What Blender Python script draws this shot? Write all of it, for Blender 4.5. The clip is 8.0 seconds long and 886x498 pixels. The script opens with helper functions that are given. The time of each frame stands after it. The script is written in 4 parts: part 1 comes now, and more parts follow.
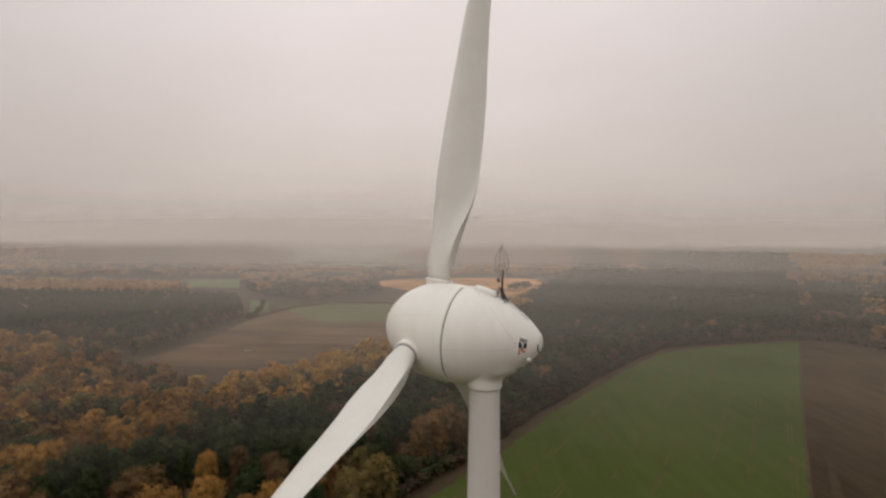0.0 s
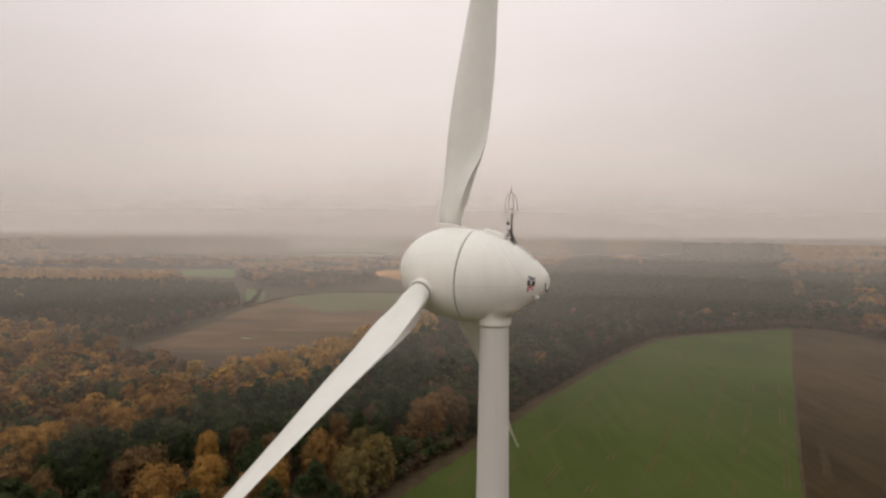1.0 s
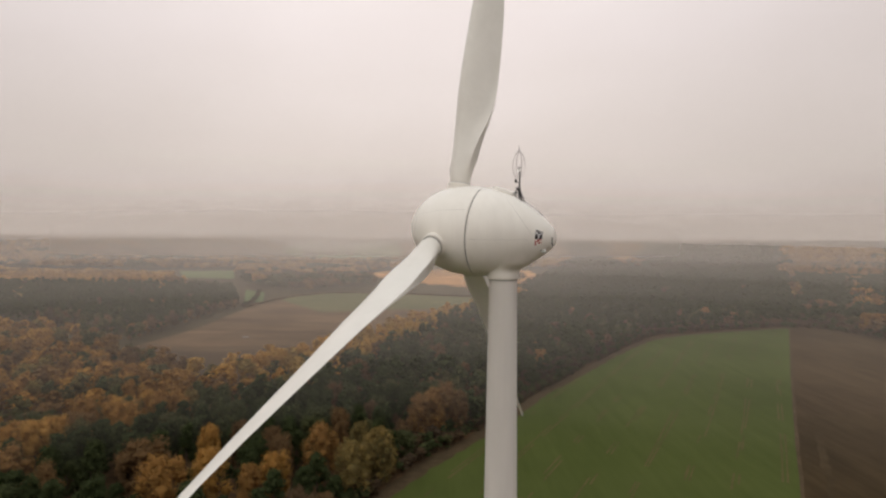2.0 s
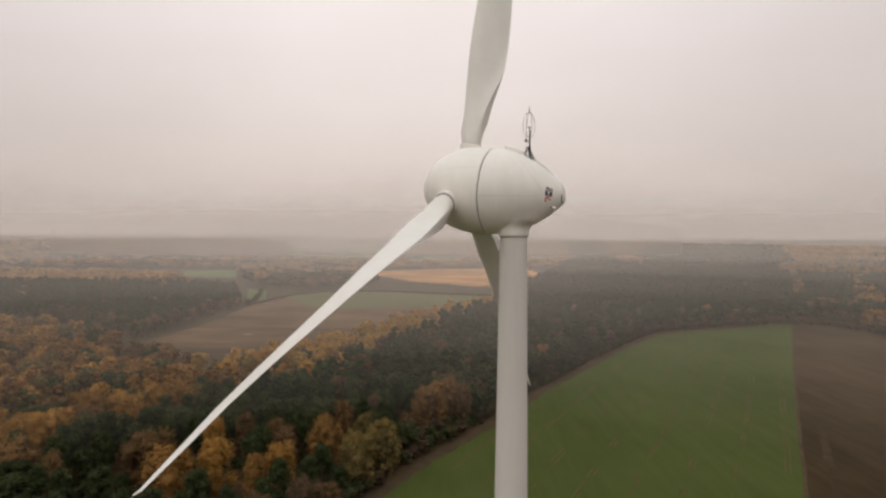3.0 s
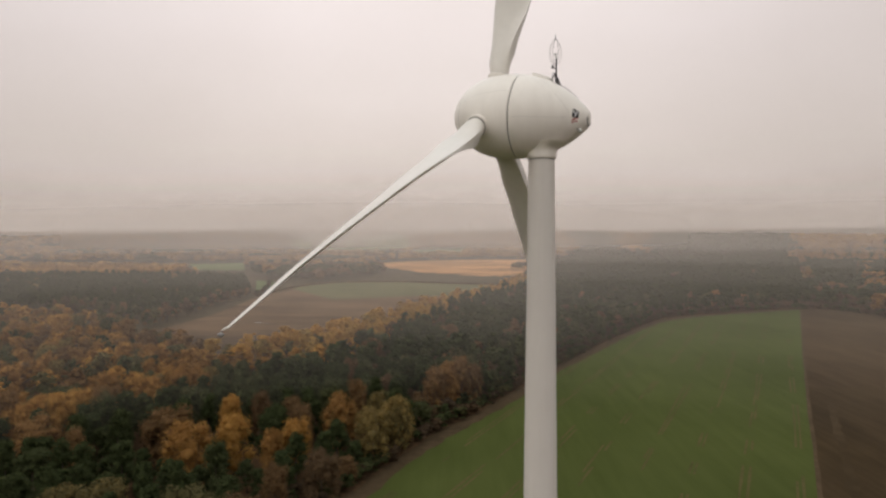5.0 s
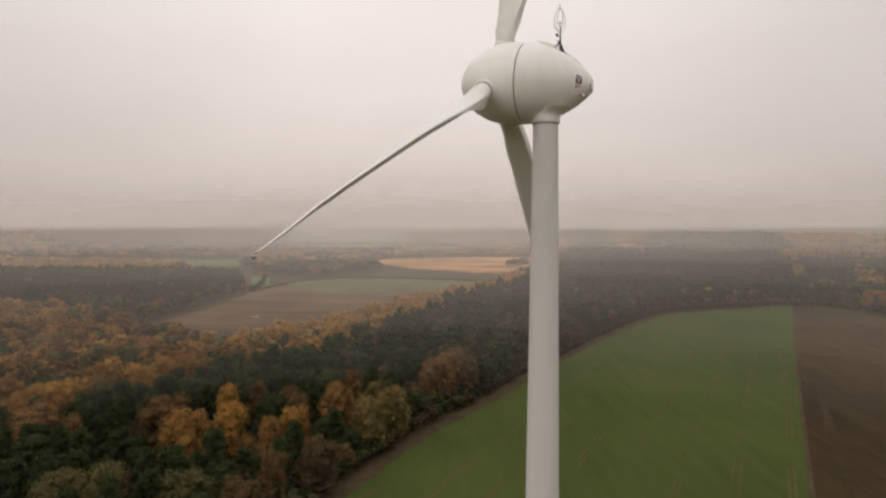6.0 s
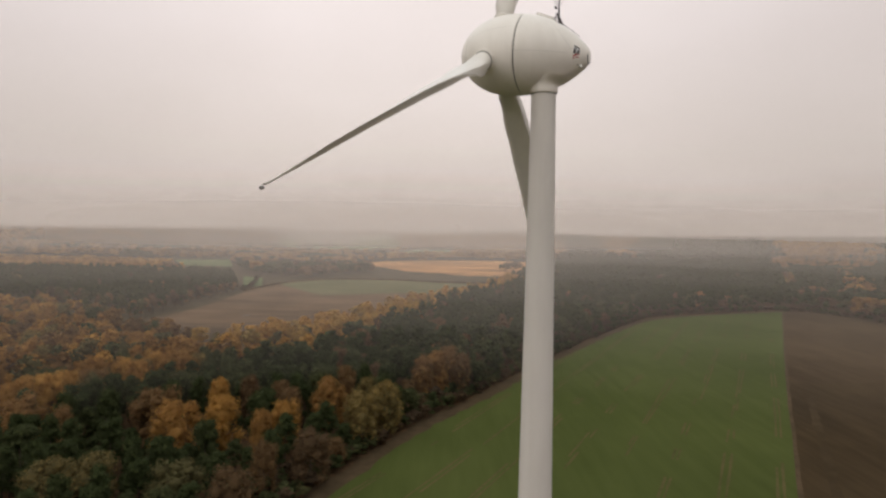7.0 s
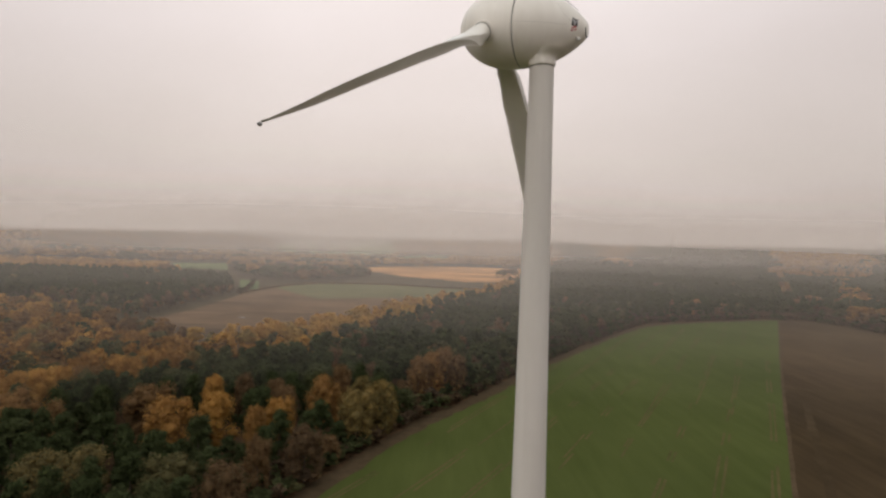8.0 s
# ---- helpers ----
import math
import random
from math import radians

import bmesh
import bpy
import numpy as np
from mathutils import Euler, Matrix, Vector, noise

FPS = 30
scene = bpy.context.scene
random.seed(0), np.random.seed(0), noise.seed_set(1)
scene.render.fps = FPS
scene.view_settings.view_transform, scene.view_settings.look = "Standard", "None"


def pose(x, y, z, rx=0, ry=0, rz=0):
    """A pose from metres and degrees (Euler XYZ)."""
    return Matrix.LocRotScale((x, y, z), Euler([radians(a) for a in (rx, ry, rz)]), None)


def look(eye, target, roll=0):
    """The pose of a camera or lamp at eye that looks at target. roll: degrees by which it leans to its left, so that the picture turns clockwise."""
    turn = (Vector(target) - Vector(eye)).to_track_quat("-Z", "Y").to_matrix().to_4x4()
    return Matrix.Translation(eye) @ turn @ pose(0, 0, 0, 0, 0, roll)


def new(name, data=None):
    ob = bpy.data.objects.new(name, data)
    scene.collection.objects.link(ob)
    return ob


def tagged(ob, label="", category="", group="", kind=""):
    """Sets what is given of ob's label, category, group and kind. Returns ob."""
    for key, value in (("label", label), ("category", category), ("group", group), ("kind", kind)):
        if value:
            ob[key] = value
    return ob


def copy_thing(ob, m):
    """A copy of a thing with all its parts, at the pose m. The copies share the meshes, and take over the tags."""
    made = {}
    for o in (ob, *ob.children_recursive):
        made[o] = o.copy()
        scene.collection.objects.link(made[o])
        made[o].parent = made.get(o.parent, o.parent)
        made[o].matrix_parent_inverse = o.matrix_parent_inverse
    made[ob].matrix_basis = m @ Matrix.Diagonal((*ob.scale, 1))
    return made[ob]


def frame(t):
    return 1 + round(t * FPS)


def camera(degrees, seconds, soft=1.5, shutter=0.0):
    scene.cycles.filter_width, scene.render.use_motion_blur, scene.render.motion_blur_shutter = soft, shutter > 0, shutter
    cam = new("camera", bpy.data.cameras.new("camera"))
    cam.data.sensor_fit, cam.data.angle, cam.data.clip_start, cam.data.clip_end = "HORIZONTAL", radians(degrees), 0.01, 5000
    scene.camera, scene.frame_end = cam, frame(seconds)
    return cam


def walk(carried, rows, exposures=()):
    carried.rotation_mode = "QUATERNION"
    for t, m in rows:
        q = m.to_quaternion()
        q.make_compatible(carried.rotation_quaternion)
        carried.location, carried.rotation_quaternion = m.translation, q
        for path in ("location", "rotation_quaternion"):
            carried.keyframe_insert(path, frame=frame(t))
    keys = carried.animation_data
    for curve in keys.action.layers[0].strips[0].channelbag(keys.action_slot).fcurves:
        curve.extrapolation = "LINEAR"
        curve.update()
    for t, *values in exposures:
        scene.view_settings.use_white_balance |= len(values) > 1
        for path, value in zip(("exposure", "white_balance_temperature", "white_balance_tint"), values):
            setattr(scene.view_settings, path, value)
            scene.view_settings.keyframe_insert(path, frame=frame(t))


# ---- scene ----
cam = camera(75.3, 8.0, soft=2.4)
PATH = [
    (0, (-2.779, -39.429, 106.725), (-2.787, -37.43, 106.687), 0.4),
    (0.5, (-3.439, -40.608, 105.13), (-3.438, -38.609, 105.061), 0.4),
    (1, (-3.96, -41.588, 103.348), (-3.952, -39.589, 103.281), 0.5),
    (1.5, (-4.425, -42.536, 101.66), (-4.411, -40.537, 101.599), 0.5),
    (3, (-5.675, -44.52, 96.691), (-5.666, -42.521, 96.635), 0.4),
    (3.5, (-6.093, -44.99, 95.332), (-6.094, -42.991, 95.272), 0.3),
    (4, (-6.609, -45.527, 93.845), (-6.618, -43.528, 93.779), 0.0),
    (4.5, (-7.182, -46.202, 92.465), (-7.196, -44.204, 92.392), -0.2),
    (6, (-8.841, -48.841, 87.978), (-8.833, -46.843, 87.893), 0.1),
    (6.5, (-9.182, -49.562, 86.387), (-9.159, -47.563, 86.308), 0.4),
    (7, (-9.272, -49.864, 84.706), (-9.24, -47.866, 84.637), 0.9),
    (7.5, (-9.274, -50.107, 83.13), (-9.235, -48.109, 83.074), 1.3),
    (8, (-9.154, -50.025, 81.511), (-9.113, -48.026, 81.468), 1.6),
]
walk(cam, [(t, look(eye, target, roll)) for t, eye, target, roll in PATH], [(0.0, -0.16), (0.4, -0.06), (1.0, 0.03), (8.0, 0.03)])

# ---- world, sun, exposure ----
SUN_ELEV, SUN_AZ = 48.0, 200.0
world = bpy.data.worlds.new("overcast_sky")
scene.world = world
world.use_nodes = True
wn, wl = world.node_tree.nodes, world.node_tree.links
wn.clear()
w_out = wn.new("ShaderNodeOutputWorld")
w_bg = wn.new("ShaderNodeBackground")
w_sky = wn.new("ShaderNodeTexSky")
w_sky.sky_type, w_sky.sun_disc = "NISHITA", False
w_sky.sun_elevation, w_sky.sun_rotation = radians(SUN_ELEV), radians(SUN_AZ)
w_sky.dust_density, w_sky.air_density = 5.0, 1.5
w_dim = wn.new("ShaderNodeVectorMath")
w_dim.operation = "SCALE"
w_dim.inputs["Scale"].default_value = 0.08
wl.new(w_sky.outputs[0], w_dim.inputs[0])
w_tc = wn.new("ShaderNodeTexCoord")
w_sep = wn.new("ShaderNodeSeparateXYZ")
wl.new(w_tc.outputs["Generated"], w_sep.inputs[0])
w_ramp = wn.new("ShaderNodeValToRGB")
SKY_STOPS = ((0.0, (0.55, 0.474, 0.43)), (0.03, (0.645, 0.558, 0.512)), (0.09, (0.80, 0.703, 0.655)),
             (0.22, (0.88, 0.778, 0.735)), (0.40, (0.985, 0.88, 0.86)), (0.55, (1.25, 1.16, 1.13)), (1.0, (1.75, 1.66, 1.62)))
while len(w_ramp.color_ramp.elements) < len(SKY_STOPS):
    w_ramp.color_ramp.elements.new(0.5)
w_ramp.color_ramp.interpolation = "B_SPLINE"
for el, (p, c) in zip(w_ramp.color_ramp.elements, SKY_STOPS):
    el.position, el.color = p, (*c, 1)
w_map = wn.new("ShaderNodeMapping")
w_map.inputs["Scale"].default_value = (1.6, 1.6, 4.5)
wl.new(w_tc.outputs["Generated"], w_map.inputs[0])
w_noise = wn.new("ShaderNodeTexNoise")
w_noise.inputs["Scale"].default_value = 1.7
w_noise.inputs["Detail"].default_value = 5.0
wl.new(w_map.outputs[0], w_noise.inputs["Vector"])
w_warp = wn.new("ShaderNodeMapRange")
w_warp.inputs["From Min"].default_value, w_warp.inputs["From Max"].default_value = 0.25, 0.75
w_warp.inputs["To Min"].default_value, w_warp.inputs["To Max"].default_value = -0.06, 0.06
wl.new(w_noise.outputs[0], w_warp.inputs[0])
w_add = wn.new("ShaderNodeMath")
w_add.operation = "ADD"
wl.new(w_sep.outputs["Z"], w_add.inputs[0])
w_lim = wn.new("ShaderNodeMath")
w_lim.operation, w_lim.use_clamp = "MULTIPLY", True
w_lim.inputs[1].default_value = 5.0
wl.new(w_sep.outputs["Z"], w_lim.inputs[0])
w_soft = wn.new("ShaderNodeMath")
w_soft.operation = "MULTIPLY"
wl.new(w_warp.outputs[0], w_soft.inputs[0])
wl.new(w_lim.outputs[0], w_soft.inputs[1])
wl.new(w_soft.outputs[0], w_add.inputs[1])
wl.new(w_add.outputs[0], w_ramp.inputs[0])
w_mix = wn.new("ShaderNodeMixRGB")
w_mix.inputs[0].default_value = 0.94
wl.new(w_dim.outputs[0], w_mix.inputs[1])
wl.new(w_ramp.outputs[0], w_mix.inputs[2])
w_east = wn.new("ShaderNodeMapRange")
w_east.interpolation_type = "SMOOTHSTEP"
w_east.inputs["From Min"].default_value, w_east.inputs["From Max"].default_value = 0.0, 0.7
w_east.inputs["To Min"].default_value, w_east.inputs["To Max"].default_value = 1.0, 0.78
wl.new(w_sep.outputs["X"], w_east.inputs[0])
w_west = wn.new("ShaderNodeMapRange")
w_west.interpolation_type = "SMOOTHSTEP"
w_west.inputs["From Min"].default_value, w_west.inputs["From Max"].default_value = -0.75, -0.15
w_west.inputs["To Min"].default_value, w_west.inputs["To Max"].default_value = 0.78, 1.0
wl.new(w_sep.outputs["X"], w_west.inputs[0])
w_both = wn.new("ShaderNodeMath")
w_both.operation = "MULTIPLY"
wl.new(w_east.outputs[0], w_both.inputs[0])
wl.new(w_west.outputs[0], w_both.inputs[1])
w_dull = wn.new("ShaderNodeVectorMath")
w_dull.operation = "SCALE"
wl.new(w_mix.outputs[0], w_dull.inputs[0])
wl.new(w_both.outputs[0], w_dull.inputs["Scale"])
wl.new(w_dull.outputs[0], w_bg.inputs[0])
w_bg.inputs[1].default_value = 1.0
wl.new(w_bg.outputs[0], w_out.inputs[0])

sun = new("sun", bpy.data.lights.new("sun", "SUN"))
sun.data.energy, sun.data.angle, sun.data.color = 0.55, radians(70), (1.0, 0.96, 0.9)
sun.matrix_world = look((0, 0, 300), (120, 100, 150))


# ---- materials ----
def node_mat(name):
    m = bpy.data.materials.new(name)
    m.use_nodes = True
    nt = m.node_tree
    return m, nt.nodes, nt.links, nt.nodes["Principled BSDF"]


def ramp_node(nodes, stops):
    r = nodes.new("ShaderNodeValToRGB")
    while len(r.color_ramp.elements) < len(stops):
        r.color_ramp.elements.new(0.5)
    for el, (p, c) in zip(r.color_ramp.elements, stops):
        el.position, el.color = p, (*c, 1)
    return r


def noise_node(nodes, links, scale, detail=4.0, rough=0.55, stretch=None, turn=0.0):
    n = nodes.new("ShaderNodeTexNoise")
    n.inputs["Scale"].default_value, n.inputs["Detail"].default_value = scale, detail
    n.inputs["Roughness"].default_value = rough
    tc = nodes.new("ShaderNodeTexCoord")
    if stretch:
        mp = nodes.new("ShaderNodeMapping")
        mp.inputs["Scale"].default_value = stretch
        mp.inputs["Rotation"].default_value = (0, 0, turn)
        links.new(tc.outputs["Object"], mp.inputs[0])
        links.new(mp.outputs[0], n.inputs["Vector"])
    else:
        links.new(tc.outputs["Object"], n.inputs["Vector"])
    return n


def two_scale(name, dark, light, big, small, rough=0.8, bump=0.0, bump_scale=None, stretch=None, turn=0.0, share=0.5, spec=0.3):
    """A surface whose colour wanders between two tones at two scales, with fine relief."""
    m, nodes, links, bsdf = node_mat(name)
    a = noise_node(nodes, links, big, 3.0)
    b = noise_node(nodes, links, small, 6.0, 0.65, stretch, turn)
    mix = nodes.new("ShaderNodeMath")
    mix.operation = "MULTIPLY_ADD"
    mix.inputs[1].default_value = share
    links.new(a.outputs[0], mix.inputs[0])
    half = nodes.new("ShaderNodeMath")
    half.operation = "MULTIPLY"
    half.inputs[1].default_value = 1 - share
    links.new(b.outputs[0], half.inputs[0])
    links.new(half.outputs[0], mix.inputs[2])
    r = ramp_node(nodes, ((0.36, dark), (0.64, light)))
    links.new(mix.outputs[0], r.inputs[0])
    links.new(r.outputs[0], bsdf.inputs["Base Color"])
    bsdf.inputs["Roughness"].default_value = rough
    bsdf.inputs["Specular IOR Level"].default_value = spec
    if bump:
        n = noise_node(nodes, links, bump_scale or small * 3, 4.0)
        bp = nodes.new("ShaderNodeBump")
        bp.inputs["Strength"].default_value = bump
        links.new(n.outputs[0], bp.inputs["Height"])
        links.new(bp.outputs[0], bsdf.inputs["Normal"])
    return m


def plain(name, colour, rough=0.6, metal=0.0):
    m, nodes, links, bsdf = node_mat(name)
    n = noise_node(nodes, links, 9.0, 4.0)
    r = ramp_node(nodes, ((0.3, tuple(c * 0.86 for c in colour)), (0.7, colour)))
    links.new(n.outputs[0], r.inputs[0])
    links.new(r.outputs[0], bsdf.inputs["Base Color"])
    bsdf.inputs["Roughness"].default_value, bsdf.inputs["Metallic"].default_value = rough, metal
    return m


PAINT = two_scale("turbine_paint", (0.775, 0.738, 0.672), (0.85, 0.813, 0.748), 0.35, 1.3, 0.42, 0.02, 30.0, (1, 1, 0.15), share=0.45, spec=0.45)
BLADE_PAINT = two_scale("blade_paint", (0.67, 0.638, 0.58), (0.735, 0.703, 0.645), 0.25, 1.1, 0.30, 0.01, 25.0, share=0.5, spec=0.55)
TOWER_PAINT = two_scale("tower_paint", (0.58, 0.545, 0.50), (0.64, 0.605, 0.56), 0.12, 0.9, 0.6, 0.03, 18.0, (1, 1, 0.05), share=0.4, spec=0.2)
GAP_DARK = plain("seal_rubber", (0.05, 0.047, 0.043), 0.7)
STEEL_DARK = plain("dark_steel", (0.06, 0.055, 0.055), 0.5, 0.4)
# galvanised steel of the fittings; on the tip knobs its grey imitates shade
STEEL_GREY = plain("galvanised_steel", (0.30, 0.29, 0.28), 0.45, 0.6)
HOOP_STEEL = plain("hoop_steel", (0.17, 0.15, 0.14), 0.5, 0.4)
SIGN_BLACK = plain("sign_black", (0.02, 0.02, 0.022), 0.5)
SIGN_RED = plain("sign_red", (0.42, 0.03, 0.03), 0.5)
SIGN_WHITE = plain("sign_white", (0.62, 0.62, 0.62), 0.5)
LAMP_WHITE = plain("lamp_housing", (0.75, 0.74, 0.71), 0.35)
SEAL_GREY = plain("weathered_seal", (0.33, 0.315, 0.285), 0.7)
SEAM_GREY = plain("panel_seam", (0.47, 0.45, 0.415), 0.6)

LEAF_STOPS = ((0.0, (0.080, 0.055, 0.034)), (0.16, (0.160, 0.096, 0.045)), (0.34, (0.300, 0.156, 0.046)), (0.5, (0.455, 0.250, 0.062)),
              (0.64, (0.345, 0.222, 0.064)), (0.76, (0.122, 0.100, 0.043)), (0.88, (0.070, 0.075, 0.031)), (1.0, (0.049, 0.062, 0.023)))


def leaf_mat(name, from_object):
    """Foliage: the tone of each tree comes from its own value, each clump of leaves differs a little."""
    m, nodes, links, bsdf = node_mat(name)
    if from_object:
        src = nodes.new("ShaderNodeObjectInfo")
        sep = nodes.new("ShaderNodeSeparateColor")
        links.new(src.outputs["Color"], sep.inputs[0])
        value = sep.outputs[0]
    else:
        src = nodes.new("ShaderNodeAttribute")
        src.attribute_name = "tone"
        value = src.outputs["Fac"]
    geo = nodes.new("ShaderNodeNewGeometry")
    spread = nodes.new("ShaderNodeMapRange")
    spread.inputs["To Min"].default_value, spread.inputs["To Max"].default_value = -0.03, 0.03
    links.new(geo.outputs["Random Per Island"], spread.inputs[0])
    add = nodes.new("ShaderNodeMath")
    links.new(value, add.inputs[0])
    links.new(spread.outputs[0], add.inputs[1])
    r = ramp_node(nodes, LEAF_STOPS)
    links.new(add.outputs[0], r.inputs[0])
    tone = nodes.new("ShaderNodeHueSaturation")
    vary = nodes.new("ShaderNodeMapRange")
    vary.inputs["To Min"].default_value, vary.inputs["To Max"].default_value = 0.90, 1.08
    mul = nodes.new("ShaderNodeMath")
    mul.operation = "FRACT"
    mul_a = nodes.new("ShaderNodeMath")
    mul_a.operation = "MULTIPLY"
    mul_a.inputs[1].default_value = 37.7
    links.new(geo.outputs["Random Per Island"], mul_a.inputs[0])
    links.new(mul_a.outputs[0], mul.inputs[0])
    links.new(mul.outputs[0], vary.inputs[0])
    links.new(vary.outputs[0], tone.inputs["Value"])
    links.new(r.outputs[0], tone.inputs["Color"])
    links.new(tone.outputs[0], bsdf.inputs["Base Color"])
    bsdf.inputs["Roughness"].default_value = 0.75
    bsdf.inputs["Specular IOR Level"].default_value = 0.07
    trans = nodes.new("ShaderNodeBsdfTranslucent")
    links.new(tone.outputs[0], trans.inputs[0])
    mix = nodes.new("ShaderNodeMixShader")
    mix.inputs[0].default_value = 0.30
    links.new(bsdf.outputs[0], mix.inputs[1])
    links.new(trans.outputs[0], mix.inputs[2])
    links.new(mix.outputs[0], nodes["Material Output"].inputs[0])
    return m


LEAF_TREE = leaf_mat("tree_foliage", True)
LEAF_WOOD = leaf_mat("woodland_foliage", False)
BARK = two_scale("bark", (0.05, 0.038, 0.028), (0.13, 0.095, 0.07), 0.6, 6.0, 0.9, 0.4, 12.0, (1, 1, 0.25))
GROUND = two_scale("rough_grassland", (0.056, 0.043, 0.026), (0.096, 0.074, 0.044), 0.004, 0.05, 0.95, 0.2, 1.5, spec=0.05)
LITTER = two_scale("leaf_litter", (0.05, 0.034, 0.02), (0.12, 0.07, 0.035), 0.02, 0.4, 0.95, 0.3, 2.0, spec=0.05)
CROP = two_scale("winter_crop", (0.048, 0.061, 0.014), (0.069, 0.083, 0.022), 0.012, 0.16, 0.9, 0.25, 2.5, (1.0, 0.12, 1.0), radians(-61), share=0.55, spec=0.05)
PLOUGH = two_scale("ploughed_soil", (0.044, 0.029, 0.015), (0.080, 0.053, 0.027), 0.012, 0.16, 0.95, 0.35, 1.2, (1.0, 0.08, 1.0), radians(-61), share=0.5, spec=0.05)
PLOUGH_DARK = two_scale("damp_soil", (0.033, 0.022, 0.011), (0.064, 0.043, 0.021), 0.015, 0.2, 0.95, 0.35, 1.2, (1.0, 0.1, 1.0), radians(-61), share=0.5, spec=0.05)
FALLOW = two_scale("fallow_soil", (0.078, 0.050, 0.030), (0.185, 0.120, 0.072), 0.009, 0.05, 0.95, 0.3, 0.8, (0.12, 1.0, 1.0), 0.2, share=0.5, spec=0.05)
PALE_CROP = two_scale("pale_crop", (0.105, 0.100, 0.050), (0.150, 0.140, 0.074), 0.008, 0.06, 0.95, 0.2, 0.8, share=0.5, spec=0.05)
STUBBLE = two_scale("golden_stubble", (0.17, 0.096, 0.048), (0.66, 0.335, 0.138), 0.004, 0.016, 0.95, 0.2, 0.8, (0.22, 1.0, 1.0), 0.12, share=0.25, spec=0.05)


def fade_in(mat, bare, y0, y1):
    """Lets the crop of a field thin out to bare soil towards its near side, in ragged streaks."""
    nodes, links = mat.node_tree.nodes, mat.node_tree.links
    bsdf = nodes["Principled BSDF"]
    crop = bsdf.inputs["Base Color"].links[0].from_socket
    tc, sep = nodes.new("ShaderNodeTexCoord"), nodes.new("ShaderNodeSeparateXYZ")
    links.new(tc.outputs["Object"], sep.inputs[0])
    n = noise_node(nodes, links, 0.03, 5.0, 0.6, (0.25, 1.0, 1.0), 0.15)
    add = nodes.new("ShaderNodeMath")
    add.operation = "MULTIPLY_ADD"
    add.inputs[1].default_value = 130.0
    links.new(n.outputs[0], add.inputs[0])
    links.new(sep.outputs["Y"], add.inputs[2])
    rng_ = nodes.new("ShaderNodeMapRange")
    rng_.interpolation_type = "SMOOTHSTEP"
    rng_.inputs["From Min"].default_value, rng_.inputs["From Max"].default_value = y0 + 65, y1 + 65
    links.new(add.outputs[0], rng_.inputs[0])
    mix = nodes.new("ShaderNodeMixRGB")
    mix.inputs[1].default_value = (*bare, 1)
    links.new(rng_.outputs[0], mix.inputs[0])
    links.new(crop, mix.inputs[2])
    links.new(mix.outputs[0], bsdf.inputs["Base Color"])


fade_in(PALE_CROP, (0.105, 0.072, 0.046), 600, 720)
fade_in(FALLOW, (0.076, 0.052, 0.034), 400, 500)
MEADOW = two_scale("meadow", (0.088, 0.110, 0.047), (0.13, 0.152, 0.068), 0.01, 0.08, 0.95, 0.2, 0.8, share=0.5, spec=0.05)
MARGIN = two_scale("dry_grass", (0.050, 0.036, 0.020), (0.088, 0.060, 0.034), 0.04, 0.3, 0.95, 0.3, 2.0, spec=0.05)
TRACK = two_scale("wheel_track", (0.056, 0.056, 0.019), (0.102, 0.080, 0.033), 0.05, 0.5, 0.95, 0.2, 2.0, spec=0.05)


MIST_TONE = (0.535, 0.472, 0.424, 1)


